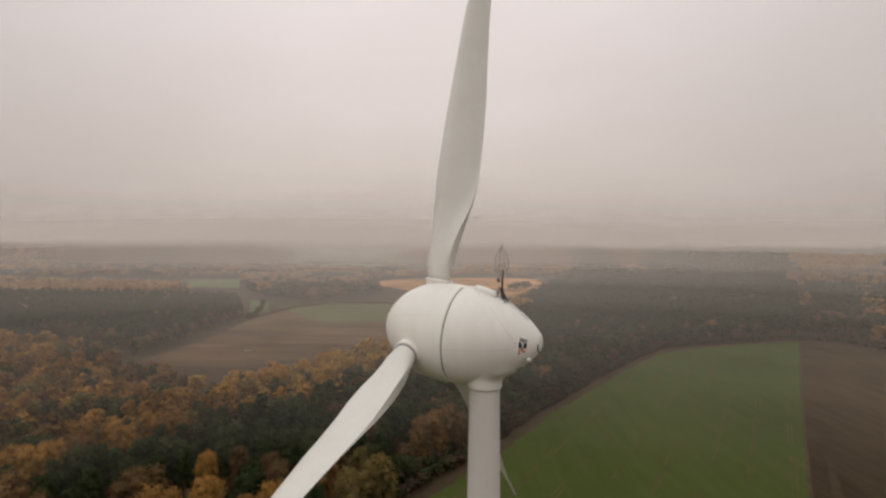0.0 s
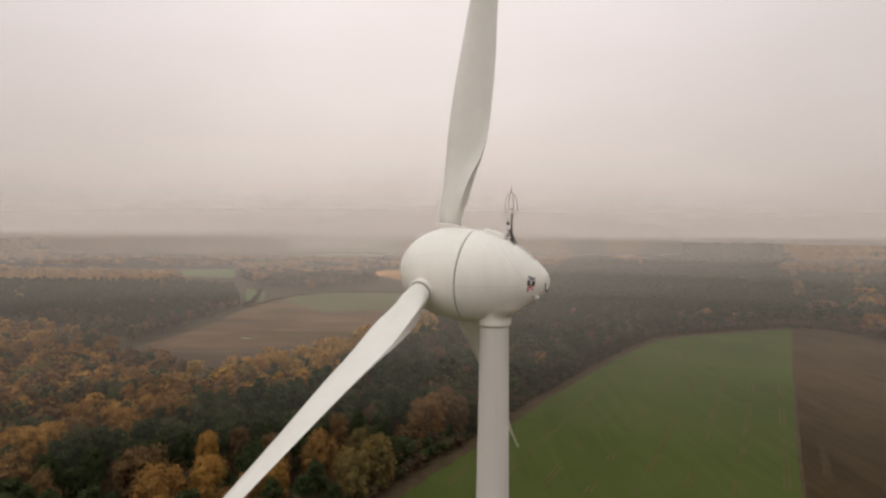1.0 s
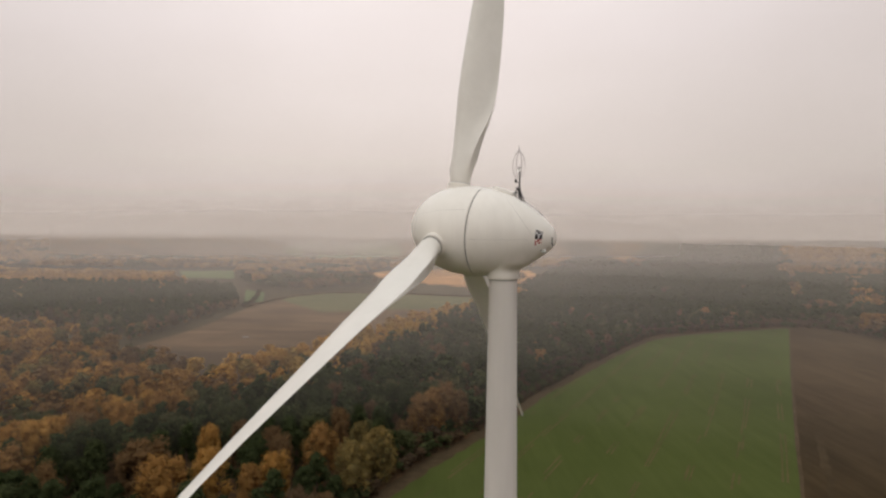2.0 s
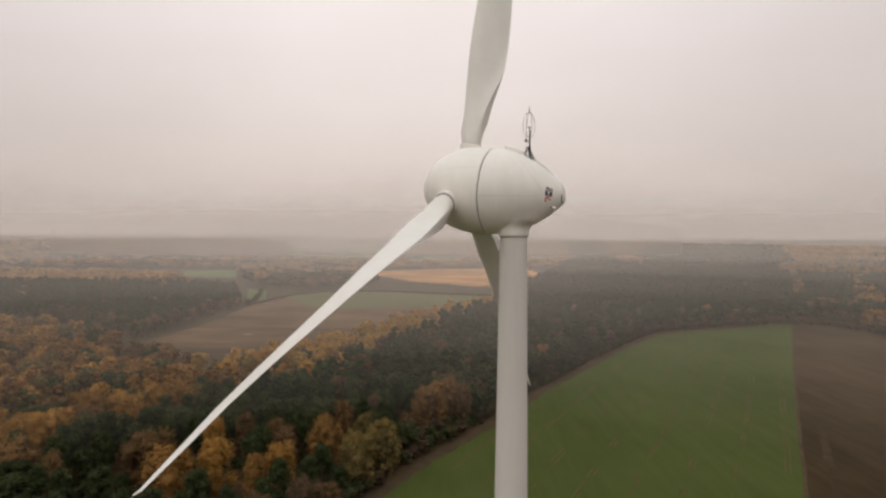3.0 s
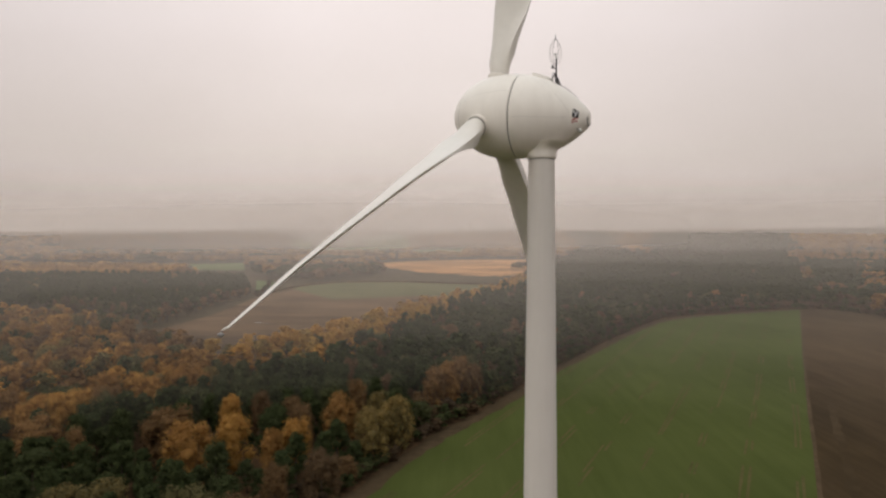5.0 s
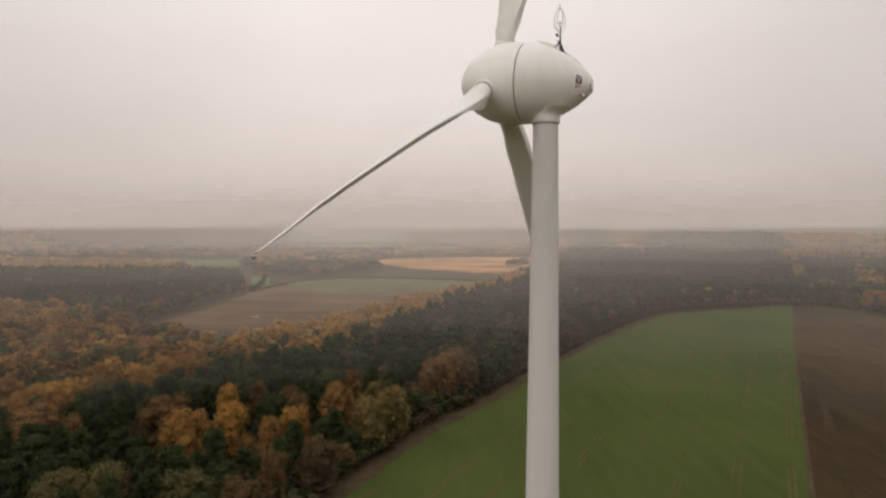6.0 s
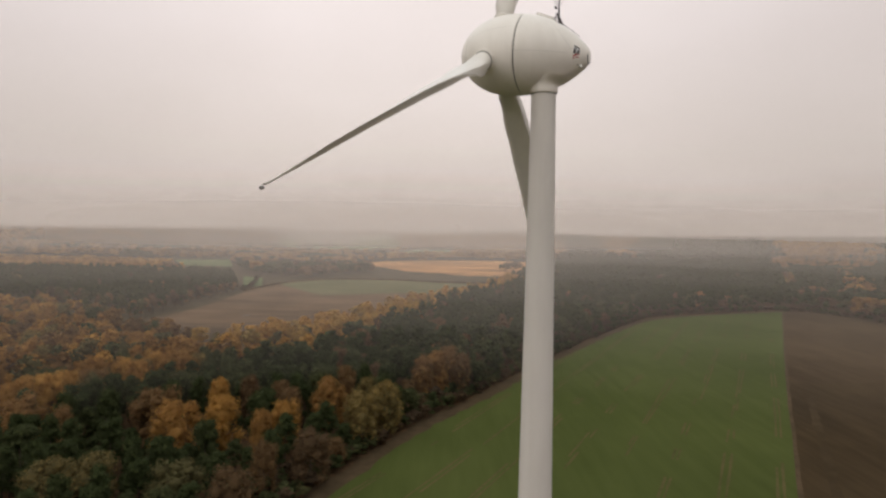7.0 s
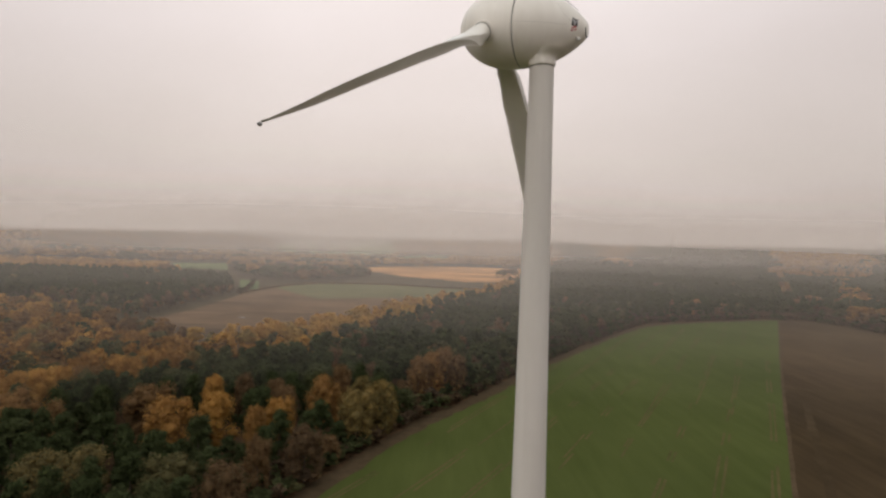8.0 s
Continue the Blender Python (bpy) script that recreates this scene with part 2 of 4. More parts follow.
def mist_mat(name, density, east_share):
    """Thin mist that scatters the daylight: denser in its middle and over the west, fading out at its lower and upper rim."""
    m, nodes, links, bsdf = node_mat(name)
    nodes.remove(bsdf)
    geo = nodes.new("ShaderNodeNewGeometry")
    sep = nodes.new("ShaderNodeSeparateXYZ")
    links.new(geo.outputs["Position"], sep.inputs[0])
    low = nodes.new("ShaderNodeMapRange")
    low.interpolation_type = "SMOOTHSTEP"
    low.inputs["From Min"].default_value, low.inputs["From Max"].default_value = 4.0, 42.0
    low.inputs["To Max"].default_value = density
    links.new(sep.outputs["Z"], low.inputs[0])
    high = nodes.new("ShaderNodeMapRange")
    high.interpolation_type = "SMOOTHSTEP"
    high.inputs["From Min"].default_value, high.inputs["From Max"].default_value = 100.0, 270.0
    high.inputs["To Min"].default_value, high.inputs["To Max"].default_value = 1.0, 0.0
    links.new(sep.outputs["Z"], high.inputs[0])
    n = noise_node(nodes, links, 0.0012, 2.0)
    east = nodes.new("ShaderNodeMapRange")
    east.interpolation_type = "SMOOTHSTEP"
    east.inputs["From Min"].default_value, east.inputs["From Max"].default_value = 0.0, 0.6
    east.inputs["To Min"].default_value, east.inputs["To Max"].default_value = 1.05, east_share
    way, bearing = nodes.new("ShaderNodeVectorMath"), nodes.new("ShaderNodeSeparateXYZ")
    way.operation = "NORMALIZE"
    links.new(geo.outputs["Position"], way.inputs[0])
    links.new(way.outputs[0], bearing.inputs[0])
    links.new(bearing.outputs["X"], east.inputs[0])
    thin = nodes.new("ShaderNodeMath")
    thin.operation = "MULTIPLY"
    west, both = nodes.new("ShaderNodeMapRange"), nodes.new("ShaderNodeMath")
    west.interpolation_type = "SMOOTHSTEP"
    west.inputs["From Min"].default_value, west.inputs["From Max"].default_value = -0.7, -0.2
    west.inputs["To Min"].default_value, west.inputs["To Max"].default_value = 0.64, 1.0
    links.new(bearing.outputs["X"], west.inputs[0])
    both.operation = "MULTIPLY"
    links.new(east.outputs[0], both.inputs[0])
    links.new(west.outputs[0], both.inputs[1])
    links.new(both.outputs[0], thin.inputs[0])
    nv = nodes.new("ShaderNodeMapRange")
    nv.inputs["From Min"].default_value, nv.inputs["From Max"].default_value = 0.3, 0.7
    nv.inputs["To Min"].default_value, nv.inputs["To Max"].default_value = 0.92, 1.08
    links.new(n.outputs[0], nv.inputs[0])
    a = nodes.new("ShaderNodeMath")
    a.operation = "MULTIPLY"
    links.new(low.outputs[0], a.inputs[0])
    links.new(high.outputs[0], a.inputs[1])
    b = nodes.new("ShaderNodeMath")
    b.operation = "MULTIPLY"
    links.new(a.outputs[0], b.inputs[0])
    links.new(nv.outputs[0], thin.inputs[1])
    links.new(thin.outputs[0], b.inputs[1])
    clear = nodes.new("ShaderNodeBsdfTransparent")
    # the droplets scatter the light of the whole sky, whichever side it comes from
    body = nodes.new("ShaderNodeAddShader")
    for i, (kind, lean) in enumerate((("ShaderNodeBsdfDiffuse", 1.0), ("ShaderNodeBsdfTranslucent", -1.0))):
        drops, up = nodes.new(kind), nodes.new("ShaderNodeCombineXYZ")
        drops.inputs[0].default_value = MIST_TONE
        up.inputs["Z"].default_value = lean
        links.new(up.outputs[0], drops.inputs["Normal"])
        links.new(drops.outputs[0], body.inputs[i])
    mix = nodes.new("ShaderNodeMixShader")
    links.new(b.outputs[0], mix.inputs[0])
    links.new(clear.outputs[0], mix.inputs[1])
    links.new(body.outputs[0], mix.inputs[2])
    links.new(mix.outputs[0], nodes["Material Output"].inputs[0])
    return m


# ---- mesh helpers ----
def part(name, bm, material, parent=None, label="", smooth=True):
    me = bpy.data.meshes.new(name)
    bm.normal_update()
    bm.to_mesh(me)
    bm.free()
    if smooth:
        me.polygons.foreach_set("use_smooth", [True] * len(me.polygons))
    me.materials.append(material)
    ob = new(name, me)
    ob.parent = parent
    if label:
        tagged(ob, label)
    return ob


def mesh_from_arrays(name, co, tris, material, tone=None):
    """A mesh out of computed arrays of places and triangles."""
    me = bpy.data.meshes.new(name)
    me.vertices.add(len(co))
    me.vertices.foreach_set("co", np.asarray(co, np.float32).ravel())
    me.loops.add(3 * len(tris))
    me.loops.foreach_set("vertex_index", np.asarray(tris, np.int32).ravel())
    me.polygons.add(len(tris))
    me.polygons.foreach_set("loop_start", np.arange(0, 3 * len(tris), 3, dtype=np.int32))
    if tone is not None:
        me.attributes.new("tone", "FLOAT", "POINT").data.foreach_set("value", np.asarray(tone, np.float32))
    me.polygons.foreach_set("use_smooth", np.ones(len(tris), bool))
    me.update(calc_edges=True)
    me.materials.append(material)
    return me


def rings_bm(rings, close_start=False, close_end=False):
    """Lofts a list of closed rings of points."""
    bm = bmesh.new()
    vs = [[bm.verts.new(p) for p in ring] for ring in rings]
    for a, b in zip(vs, vs[1:]):
        for i in range(len(a)):
            j = (i + 1) % len(a)
            bm.faces.new((a[i], a[j], b[j], b[i]))
    if close_start:
        bm.faces.new(vs[0][::-1])
    if close_end:
        bm.faces.new(vs[-1])
    bmesh.ops.recalc_face_normals(bm, faces=bm.faces)
    return bm


def tube_bm(points, radii, sides=8, bm=None):
    """A round bar along a line of points."""
    own = bm or bmesh.new()
    pts = [Vector(p) for p in points]
    rad = radii if isinstance(radii, (list, tuple)) else [radii] * len(pts)
    rows = []
    for i, p in enumerate(pts):
        d = (pts[min(i + 1, len(pts) - 1)] - pts[max(i - 1, 0)]).normalized()
        side = d.cross(Vector((0, 0, 1)) if abs(d.z) < 0.9 else Vector((1, 0, 0))).normalized()
        up = side.cross(d)
        rows.append([own.verts.new(p + rad[i] * (math.cos(a) * side + math.sin(a) * up)) for a in (2 * math.pi * k / sides for k in range(sides))])
    for a, b in zip(rows, rows[1:]):
        for i in range(sides):
            j = (i + 1) % sides
            own.faces.new((a[i], a[j], b[j], b[i]))
    own.faces.new(rows[0][::-1])
    own.faces.new(rows[-1])
    return own


def box_bm(size, at=(0, 0, 0), bevel=0.02, bm=None):
    own = bmesh.new()
    bmesh.ops.create_cube(own, size=1.0, matrix=Matrix.Translation(at) @ Matrix.Diagonal((*size, 1)))
    if bevel:
        bmesh.ops.bevel(own, geom=own.edges[:], offset=bevel, segments=2, affect="EDGES", profile=0.7)
    return own


def inside(px, py, poly):
    """Which of the points lie in the polygon."""
    res = np.zeros(px.shape, bool)
    q = np.array(poly, float)
    for (x0, y0), (x1, y1) in zip(q, np.roll(q, -1, 0)):
        hit = (y0 > py) != (y1 > py)
        res ^= hit & (px < (x1 - x0) * (py - y0) / (y1 - y0 + 1e-12) + x0)
    return res


def smooth_line(points, n):
    """Points at even steps along a line through the given points, with softened corners."""
    p = np.array(points, float)
    for _ in range(2):
        q = np.empty((2 * len(p), 2))
        q[0::2], q[1::2] = p, p
        a, b = 0.75 * p[:-1] + 0.25 * p[1:], 0.25 * p[:-1] + 0.75 * p[1:]
        mid = np.empty((2 * len(a), 2))
        mid[0::2], mid[1::2] = a, b
        p = np.vstack((p[:1], mid, p[-1:]))
    s = np.r_[0, np.cumsum(np.hypot(*np.diff(p, axis=0).T))]
    w = np.linspace(0, s[-1], n)
    return np.c_[np.interp(w, s, p[:, 0]), np.interp(w, s, p[:, 1])]


# ---- ground and fields ----
def flat_area(name, poly, z, material, label, wobble=0.0):
    bm = bmesh.new()
    pts = smooth_line(list(poly) + [poly[0]], 120)[:-1] if wobble else poly
    rng = random.Random(len(poly) * 7 + int(abs(poly[0][0])))
    vs = [bm.verts.new((x + rng.uniform(-wobble, wobble), y + rng.uniform(-wobble, wobble), z)) for x, y in pts]
    f = bm.faces.new(vs)
    if f.calc_area() and f.normal.z < 0:
        f.normal_flip()
    bmesh.ops.triangulate(bm, faces=bm.faces[:])
    bmesh.ops.recalc_face_normals(bm, faces=bm.faces)
    if sum(f.normal.z for f in bm.faces) < 0:
        bmesh.ops.reverse_faces(bm, faces=bm.faces)
    return tagged(part(name, bm, material, smooth=False), label, "field", kind="structure")


def hill(x, y):
    """The height of the land: flat round the turbine, rising to low hills far off, with a valley between two of them."""
    r = math.hypot(x, y)
    valley = math.exp(-(((math.atan2(x, y) + 0.185) / 0.09) ** 2))
    t = min(1.0, max(0.0, (r - 1500 - 750 * valley) / 1100))
    return 58 * t * t * (3 - 2 * t) * (0.9 + 0.34 * noise.noise(Vector((x / 800, y / 800, 4.4)))) * (1 + 0.12 * max(0.0, -x) / 2000)


def ground_sheet():
    bm = bmesh.new()
    rows, n = [], 180
    for r in [0.0, 400, 900, 1500] + [1600 + 150 * k for k in range(23)]:
        rows.append([bm.verts.new((r * math.cos(a), r * math.sin(a), hill(r * math.cos(a), r * math.sin(a)))) for a in (2 * math.pi * k / n for k in range(n))] if r else [bm.verts.new((0, 0, 0))])
    for i in range(n):
        bm.faces.new((rows[0][0], rows[1][i], rows[1][(i + 1) % n]))
    for a, b in zip(rows[1:], rows[2:]):
        for i in range(n):
            j = (i + 1) % n
            bm.faces.new((a[i], b[i], b[j], a[j]))
    return tagged(part("ground", bm, GROUND, smooth=False), "dull grassland and heath stretching to the misty horizon", "ground", kind="structure")


WOOD_EDGE = [(-260, -250), (-120, -10), (-60, 100), (-46, 127), (-31, 158), (-13, 196), (17, 237), (60, 312), (106, 377), (152, 443), (203, 509), (282, 543), (376, 574)]
FIELD_SIDE = [(376, 574), (188, 263), (115, 138), (33, 0), (-110, -240)]

ground_sheet()
flat_area("green_field", WOOD_EDGE + FIELD_SIDE[1:], 0.06, CROP, "green field of young winter crop beside the wood")
flat_area("ploughed_field", [(376, 574), (424, 553), (436, 492), (420, 380), (330, 279), (193.5, 271), (188, 263.5)], 0.07, PLOUGH, "bare brown ploughed field beyond the crop")
flat_area("damp_field", [(193.4, 271), (330, 279), (260, 0), (150, -260), (-110, -240), (33, 0), (115, 138), (188, 263)], 0.075, PLOUGH_DARK, "dark damp ploughed field beside the green crop")
flat_area("wood_floor", [(-60, 100), (-46, 127), (-31, 158), (-13, 196), (17, 237), (60, 312), (106, 377), (152, 443), (203, 509), (376, 574), (430, 553),
                         (450, 480), (900, 700), (1500, 1700), (300, 1500), (170, 1180), (80, 830), (0, 640), (-43, 525), (-92, 385), (-138, 308), (-217, 365),
                         (-287, 430), (-600, 520), (-600, 100), (-330, -250), (-262, -252), (-121, -10)], 0.03, LITTER, "brown leaf litter on the woodland floor")
flat_area("fallow_field", [(-268, 440), (-251, 539), (-253, 701), (-232, 789), (-149, 664), (-54, 700), (40, 700), (0, 630), (-43, 520), (-92, 380), (-138, 300), (-217, 360)], 0.09, FALLOW,
          "reddish brown fallow field between two woods")
flat_area("pale_field", [(-232, 789), (-231, 817), (-185, 885), (-84, 884), (16, 846), (110, 830), (40, 699), (-54, 699), (-149, 663)], 0.10, PALE_CROP, "pale greenish field below a dark hedge")
flat_area("stubble_field", [(-190, 1300), (-130, 1445), (60, 1500), (250, 1530), (215, 1250), (150, 1080), (91, 965), (-56, 1085), (-105, 1180)], 0.10, STUBBLE, "golden orange stubble field glowing between dark woods", 11.0)
flat_area("meadow", [(-640, 1360), (-521, 1400), (-428, 1150), (-540, 1170)], 0.10, MEADOW, "small green meadow enclosed by woods")
flat_area("meadow", [(-330, 925), (-290, 896), (-252, 765), (-276, 757)], 0.11, MEADOW, "small green meadow at a wood's corner")


WATER = plain("puddle_water", (0.03, 0.027, 0.022), 0.04)
for cx, cy, half, seed in ((-186, 495, 4.2, 3), (-177, 490, 2.0, 5), (-50, 657, 4.5, 8)):
    prng = random.Random(seed)
    rim = [(cx + half * prng.uniform(0.8, 1.2) * math.cos(a), cy + 0.55 * half * prng.uniform(0.7, 1.2) * math.sin(a)) for a in (2 * math.pi * k / 14 for k in range(14))]
    tagged(flat_area("puddle", rim, 0.125, WATER, "shallow puddle on the brown fallow field"), "shallow puddle on the brown fallow field", "puddle", kind="structure")


def draped_area(name, poly, step, material, label):
    """A field that follows the hills."""
    q = np.array(poly, float)
    bm, made = bmesh.new(), {}

    def corner(i, j):
        if (i, j) not in made:
            x, y = q[:, 0].min() + i * step, q[:, 1].min() + j * step
            made[i, j] = bm.verts.new((x, y, hill(x, y) + 1.2))
        return made[i, j]

    for i in range(int(np.ptp(q[:, 0]) / step) + 1):
        for j in range(int(np.ptp(q[:, 1]) / step) + 1):
            x, y = q[:, 0].min() + (i + 0.5) * step, q[:, 1].min() + (j + 0.5) * step
            if inside(np.array([x]), np.array([y]), poly)[0]:
                bm.faces.new((corner(i, j), corner(i + 1, j), corner(i + 1, j + 1), corner(i, j + 1)))
    return tagged(part(name, bm, material, smooth=False), label, "field", kind="structure")


FAR_MEADOW = [(-560, 1990), (-500, 1880), (-400, 1810), (-230, 1800), (-110, 1900), (-150, 2200), (-200, 2750), (-640, 2800), (-640, 2300)]
draped_area("meadow", FAR_MEADOW, 20, MEADOW, "wide pale green meadow on the far slope")


FAR_STRIP = [(-150, 1650), (45, 1640), (70, 1860), (-110, 1880)]
draped_area("meadow", FAR_STRIP, 14, MEADOW, "narrow pale green strip on the slope behind the stubble")


def ribbon(name, line, width, z, material, label, category, wobble=0.0, n=60):
    p = smooth_line(line, n)
    d = np.gradient(p, axis=0)
    d /= np.hypot(*d.T)[:, None]
    side = np.c_[-d[:, 1], d[:, 0]]
    rng = np.random.default_rng(len(line))
    bm = bmesh.new()
    wl_, wr_ = (width / 2 * (1 + wobble * rng.uniform(-1, 1, n)) for _ in range(2))
    a = [bm.verts.new((*q, z)) for q in p + side * wl_[:, None]]
    b = [bm.verts.new((*q, z)) for q in p - side * wr_[:, None]]
    for i in range(n - 1):
        bm.faces.new((b[i], b[i + 1], a[i + 1], a[i]))
    return tagged(part(name, bm, material, smooth=False), label, category, kind="structure")


ribbon("grass_margin", WOOD_EDGE[1:], 7.0, 0.13, MARGIN, "strip of dry brown grass along the wood's edge", "grass", 0.28, 150)
ribbon("grass_margin", FIELD_SIDE, 1.6, 0.14, MARGIN, "narrow dry grass strip between crop and ploughed soil", "grass", 0.3)


def tramlines():
    """Pairs of wheel tracks that the tractor left in the crop."""
    bm = bmesh.new()
    d, side = np.array((0.5, 0.866)), np.array((0.866, -0.5))
    poly = np.array(WOOD_EDGE + FIELD_SIDE[1:])
    rng = random.Random(4)
    for k in range(-7, 8):
        for off in (-0.95, 0.95):
            wander = rng.uniform(0, 6.3)
            base = side * (-26.5 + 17.2 * k + off)
            s = np.arange(-300, 720, 6.0)
            p = base + s[:, None] * d + side * (0.35 * np.sin(s / 31 + wander))[:, None]
            ok = inside(p[:, 0], p[:, 1], poly)
            last = None
            for q, good in zip(p, ok):
                w = 0.32 + 0.26 * rng.random()
                row = [bm.verts.new((*(q + side * w), 0.085)), bm.verts.new((*(q - side * w), 0.085))] if good and rng.random() > 0.07 and (k == -3 or noise.noise(Vector((q[0] / 26, q[1] / 26, 2.7))) > -0.15) else None
                if row and last:
                    bm.faces.new((last[0], last[1], row[1], row[0]))
                last = row
    bmesh.ops.recalc_face_normals(bm, faces=bm.faces)
    return tagged(part("wheel_tracks", bm, TRACK, smooth=False), "pairs of faint tractor wheel tracks pressed into the crop", "track", kind="stuff")


tramlines()
SOIL_TRACK = two_scale("trodden_soil", (0.034, 0.023, 0.0115), (0.060, 0.041, 0.021), 0.02, 0.12, 0.95, 0.2, 2.0, spec=0.05)
ribbon("soil_track", [(x + 8.6, y - 5.2) for x, y in ((180, 250), (115, 138), (33, 0), (-110, -240))], 3.2, 0.14, SOIL_TRACK, "faint trodden strip in the ploughed soil", "track", 0.45, 90)


# ---- wind turbine ----
AZ, TILT, HUB_S, HUB_Z = radians(153.4), radians(4.6), 4.22, 100.2
AX = Vector((math.cos(AZ) * math.cos(TILT), math.sin(AZ) * math.cos(TILT), math.sin(TILT)))
SIDE = Vector((math.sin(AZ), -math.cos(AZ), 0.0))
if SIDE.y > 0:
    SIDE = -SIDE
UP = AX.cross(SIDE) if AX.cross(SIDE).z > 0 else SIDE.cross(AX)
HUB = Vector((AX.x * HUB_S, AX.y * HUB_S, HUB_Z))
TOWER_TOP = 96.5

PROFILE = [(-3.62, 0.50), (-3.50, 0.72), (-3.3, 0.96), (-2.95, 1.30), (-2.45, 1.73), (-1.85, 2.17), (-1.15, 2.59), (-0.4, 2.93), (0.4, 3.17), (1.2, 3.33), (2.1, 3.42),
           (3.0, 3.42), (3.95, 3.33), (4.88, 3.10), (5.62, 2.77), (6.27, 2.36), (6.79, 1.88), (7.17, 1.40), (7.43, 0.93), (7.56, 0.5), (7.62, 0.0)]


def egg_radius(s):
    """The radius of the nacelle's egg at s metres ahead of the tower."""
    p = np.array(PROFILE)
    i = int(np.clip(np.searchsorted(p[:, 0], s) - 1, 0, len(p) - 2))
    t = (s - p[i, 0]) / (p[i + 1, 0] - p[i, 0])
    m0 = (p[i + 1, 1] - p[max(i - 1, 0), 1]) / (p[i + 1, 0] - p[max(i - 1, 0), 0])
    j = min(i + 2, len(p) - 1)
    m1 = (p[j, 1] - p[i, 1]) / (p[j, 0] - p[i, 0])
    h = p[i + 1, 0] - p[i, 0]
    return float((2 * t**3 - 3 * t**2 + 1) * p[i, 1] + (t**3 - 2 * t**2 + t) * h * m0 + (3 * t**2 - 2 * t**3) * p[i + 1, 1] + (t**3 - t**2) * h * m1)


def tail_bend(s):
    """How far the nacelle's tail swings away to the side, s metres ahead of the tower."""
    x = max(0.0, 1.64 - s)
    return 0.25 * (x - 0.6 * (1 - math.exp(-x / 0.6)))


def mid_line(s):
    return HUB + AX * (s - HUB_S) - SIDE * tail_bend(s)


def on_egg(s, ang, lift=0.0):
    """A place on the egg: s along the axis, ang degrees from the top towards the SIDE."""
    a = radians(ang)
    r = max(egg_radius(s), 0.0) + lift
    return mid_line(s) + r * (math.cos(a) * UP + math.sin(a) * SIDE)


def egg_shell(s0, s1, steps, lift=0.0, sides=64):
    ss = [s0 + (s1 - s0) * k / steps for k in range(steps + 1)]
    return [[on_egg(s, 360 * k / sides, lift) for k in range(sides)] for s in ss]


# radius, chord, thickness share, blunt share of the trailing edge, pitch, middle of the chord ahead of the root's axis and beside it
BLADE = [(3.55, 1.52, 1.0, 0.0, 0.0, 0.0, 0.0), (3.95, 1.64, 0.95, 0.0, 2.0, 0.04, -0.08), (4.6, 1.85, 0.76, 0.5, 5.0, 0.07, -0.17), (5.5, 1.96, 0.6, 0.8, 6.0, -0.02, -0.24), (6.5, 2.13, 0.49, 0.82, 4.2, -0.06, -0.25),
         (7.6, 2.40, 0.41, 0.7, -1.0, -0.10, -0.19), (8.8, 2.72, 0.351, 0.48, -9.0, -0.18, -0.12), (10.2, 3.0, 0.312, 0.28, -17.0, -0.25, -0.12), (11.6, 3.08, 0.29, 0.14, -21.2, -0.22, -0.10),
         (13.2, 3.05, 0.275, 0.08, -23.6, -0.15, -0.07), (15.0, 2.94, 0.252, 0.06, -26.4, -0.09, -0.07), (17.5, 2.69, 0.224, 0.05, -28.8, 0.0, -0.09), (20.5, 2.29, 0.203, 0.04, -30.0, 0.16, -0.13), (23.5, 1.93, 0.189, 0.04, -32.0, 0.30, -0.15),
         (26.3, 1.50, 0.182, 0.04, -33.0, 0.32, -0.12), (28.6, 0.95, 0.189, 0.05, -31.0, 0.10, 0.0), (30.0, 0.60, 0.21, 0.06, -29.0, -0.04, 0.10), (31.0, 0.34, 0.25, 0.08, -28.0, -0.14, 0.17)]
ROTOR_TILT = TILT + radians(0.9)
ROTOR_AX = Vector((math.cos(AZ) * math.cos(ROTOR_TILT), math.sin(AZ) * math.cos(ROTOR_TILT), math.sin(ROTOR_TILT)))
ROTOR_UP = ROTOR_AX.cross(SIDE) if ROTOR_AX.cross(SIDE).z > 0 else SIDE.cross(ROTOR_AX)


def foil_ring(chord, thick, blunt, n=14):
    """A section of the blade: ahead and across, from a round root to a foil with a blunt trailing edge."""
    w = min(1.0, max(0.0, (thick - 0.58) / 0.38))
    out = []
    for sign in (1, -1):
        for i in range(n + 1):
            x = 0.5 * (1 - math.cos(math.pi * i / n))
            if sign < 0:
                x = 1 - x
            if sign < 0 and i == n:
                continue
            foil = 5 * (0.2969 * math.sqrt(x) - 0.1260 * x - 0.3516 * x**2 + 0.2843 * x**3 - 0.1036 * x**4)
            foil = max(foil * (1 if sign > 0 else 0.75), 0.5 * blunt * min(1.0, x / 0.55) ** 0.8, 0.004)
            y = sign * (w * math.sqrt(max(x - x * x, 0.0)) + (1 - w) * foil) * thick * chord
            out.append(((0.5 - x) * chord, y))
    return out


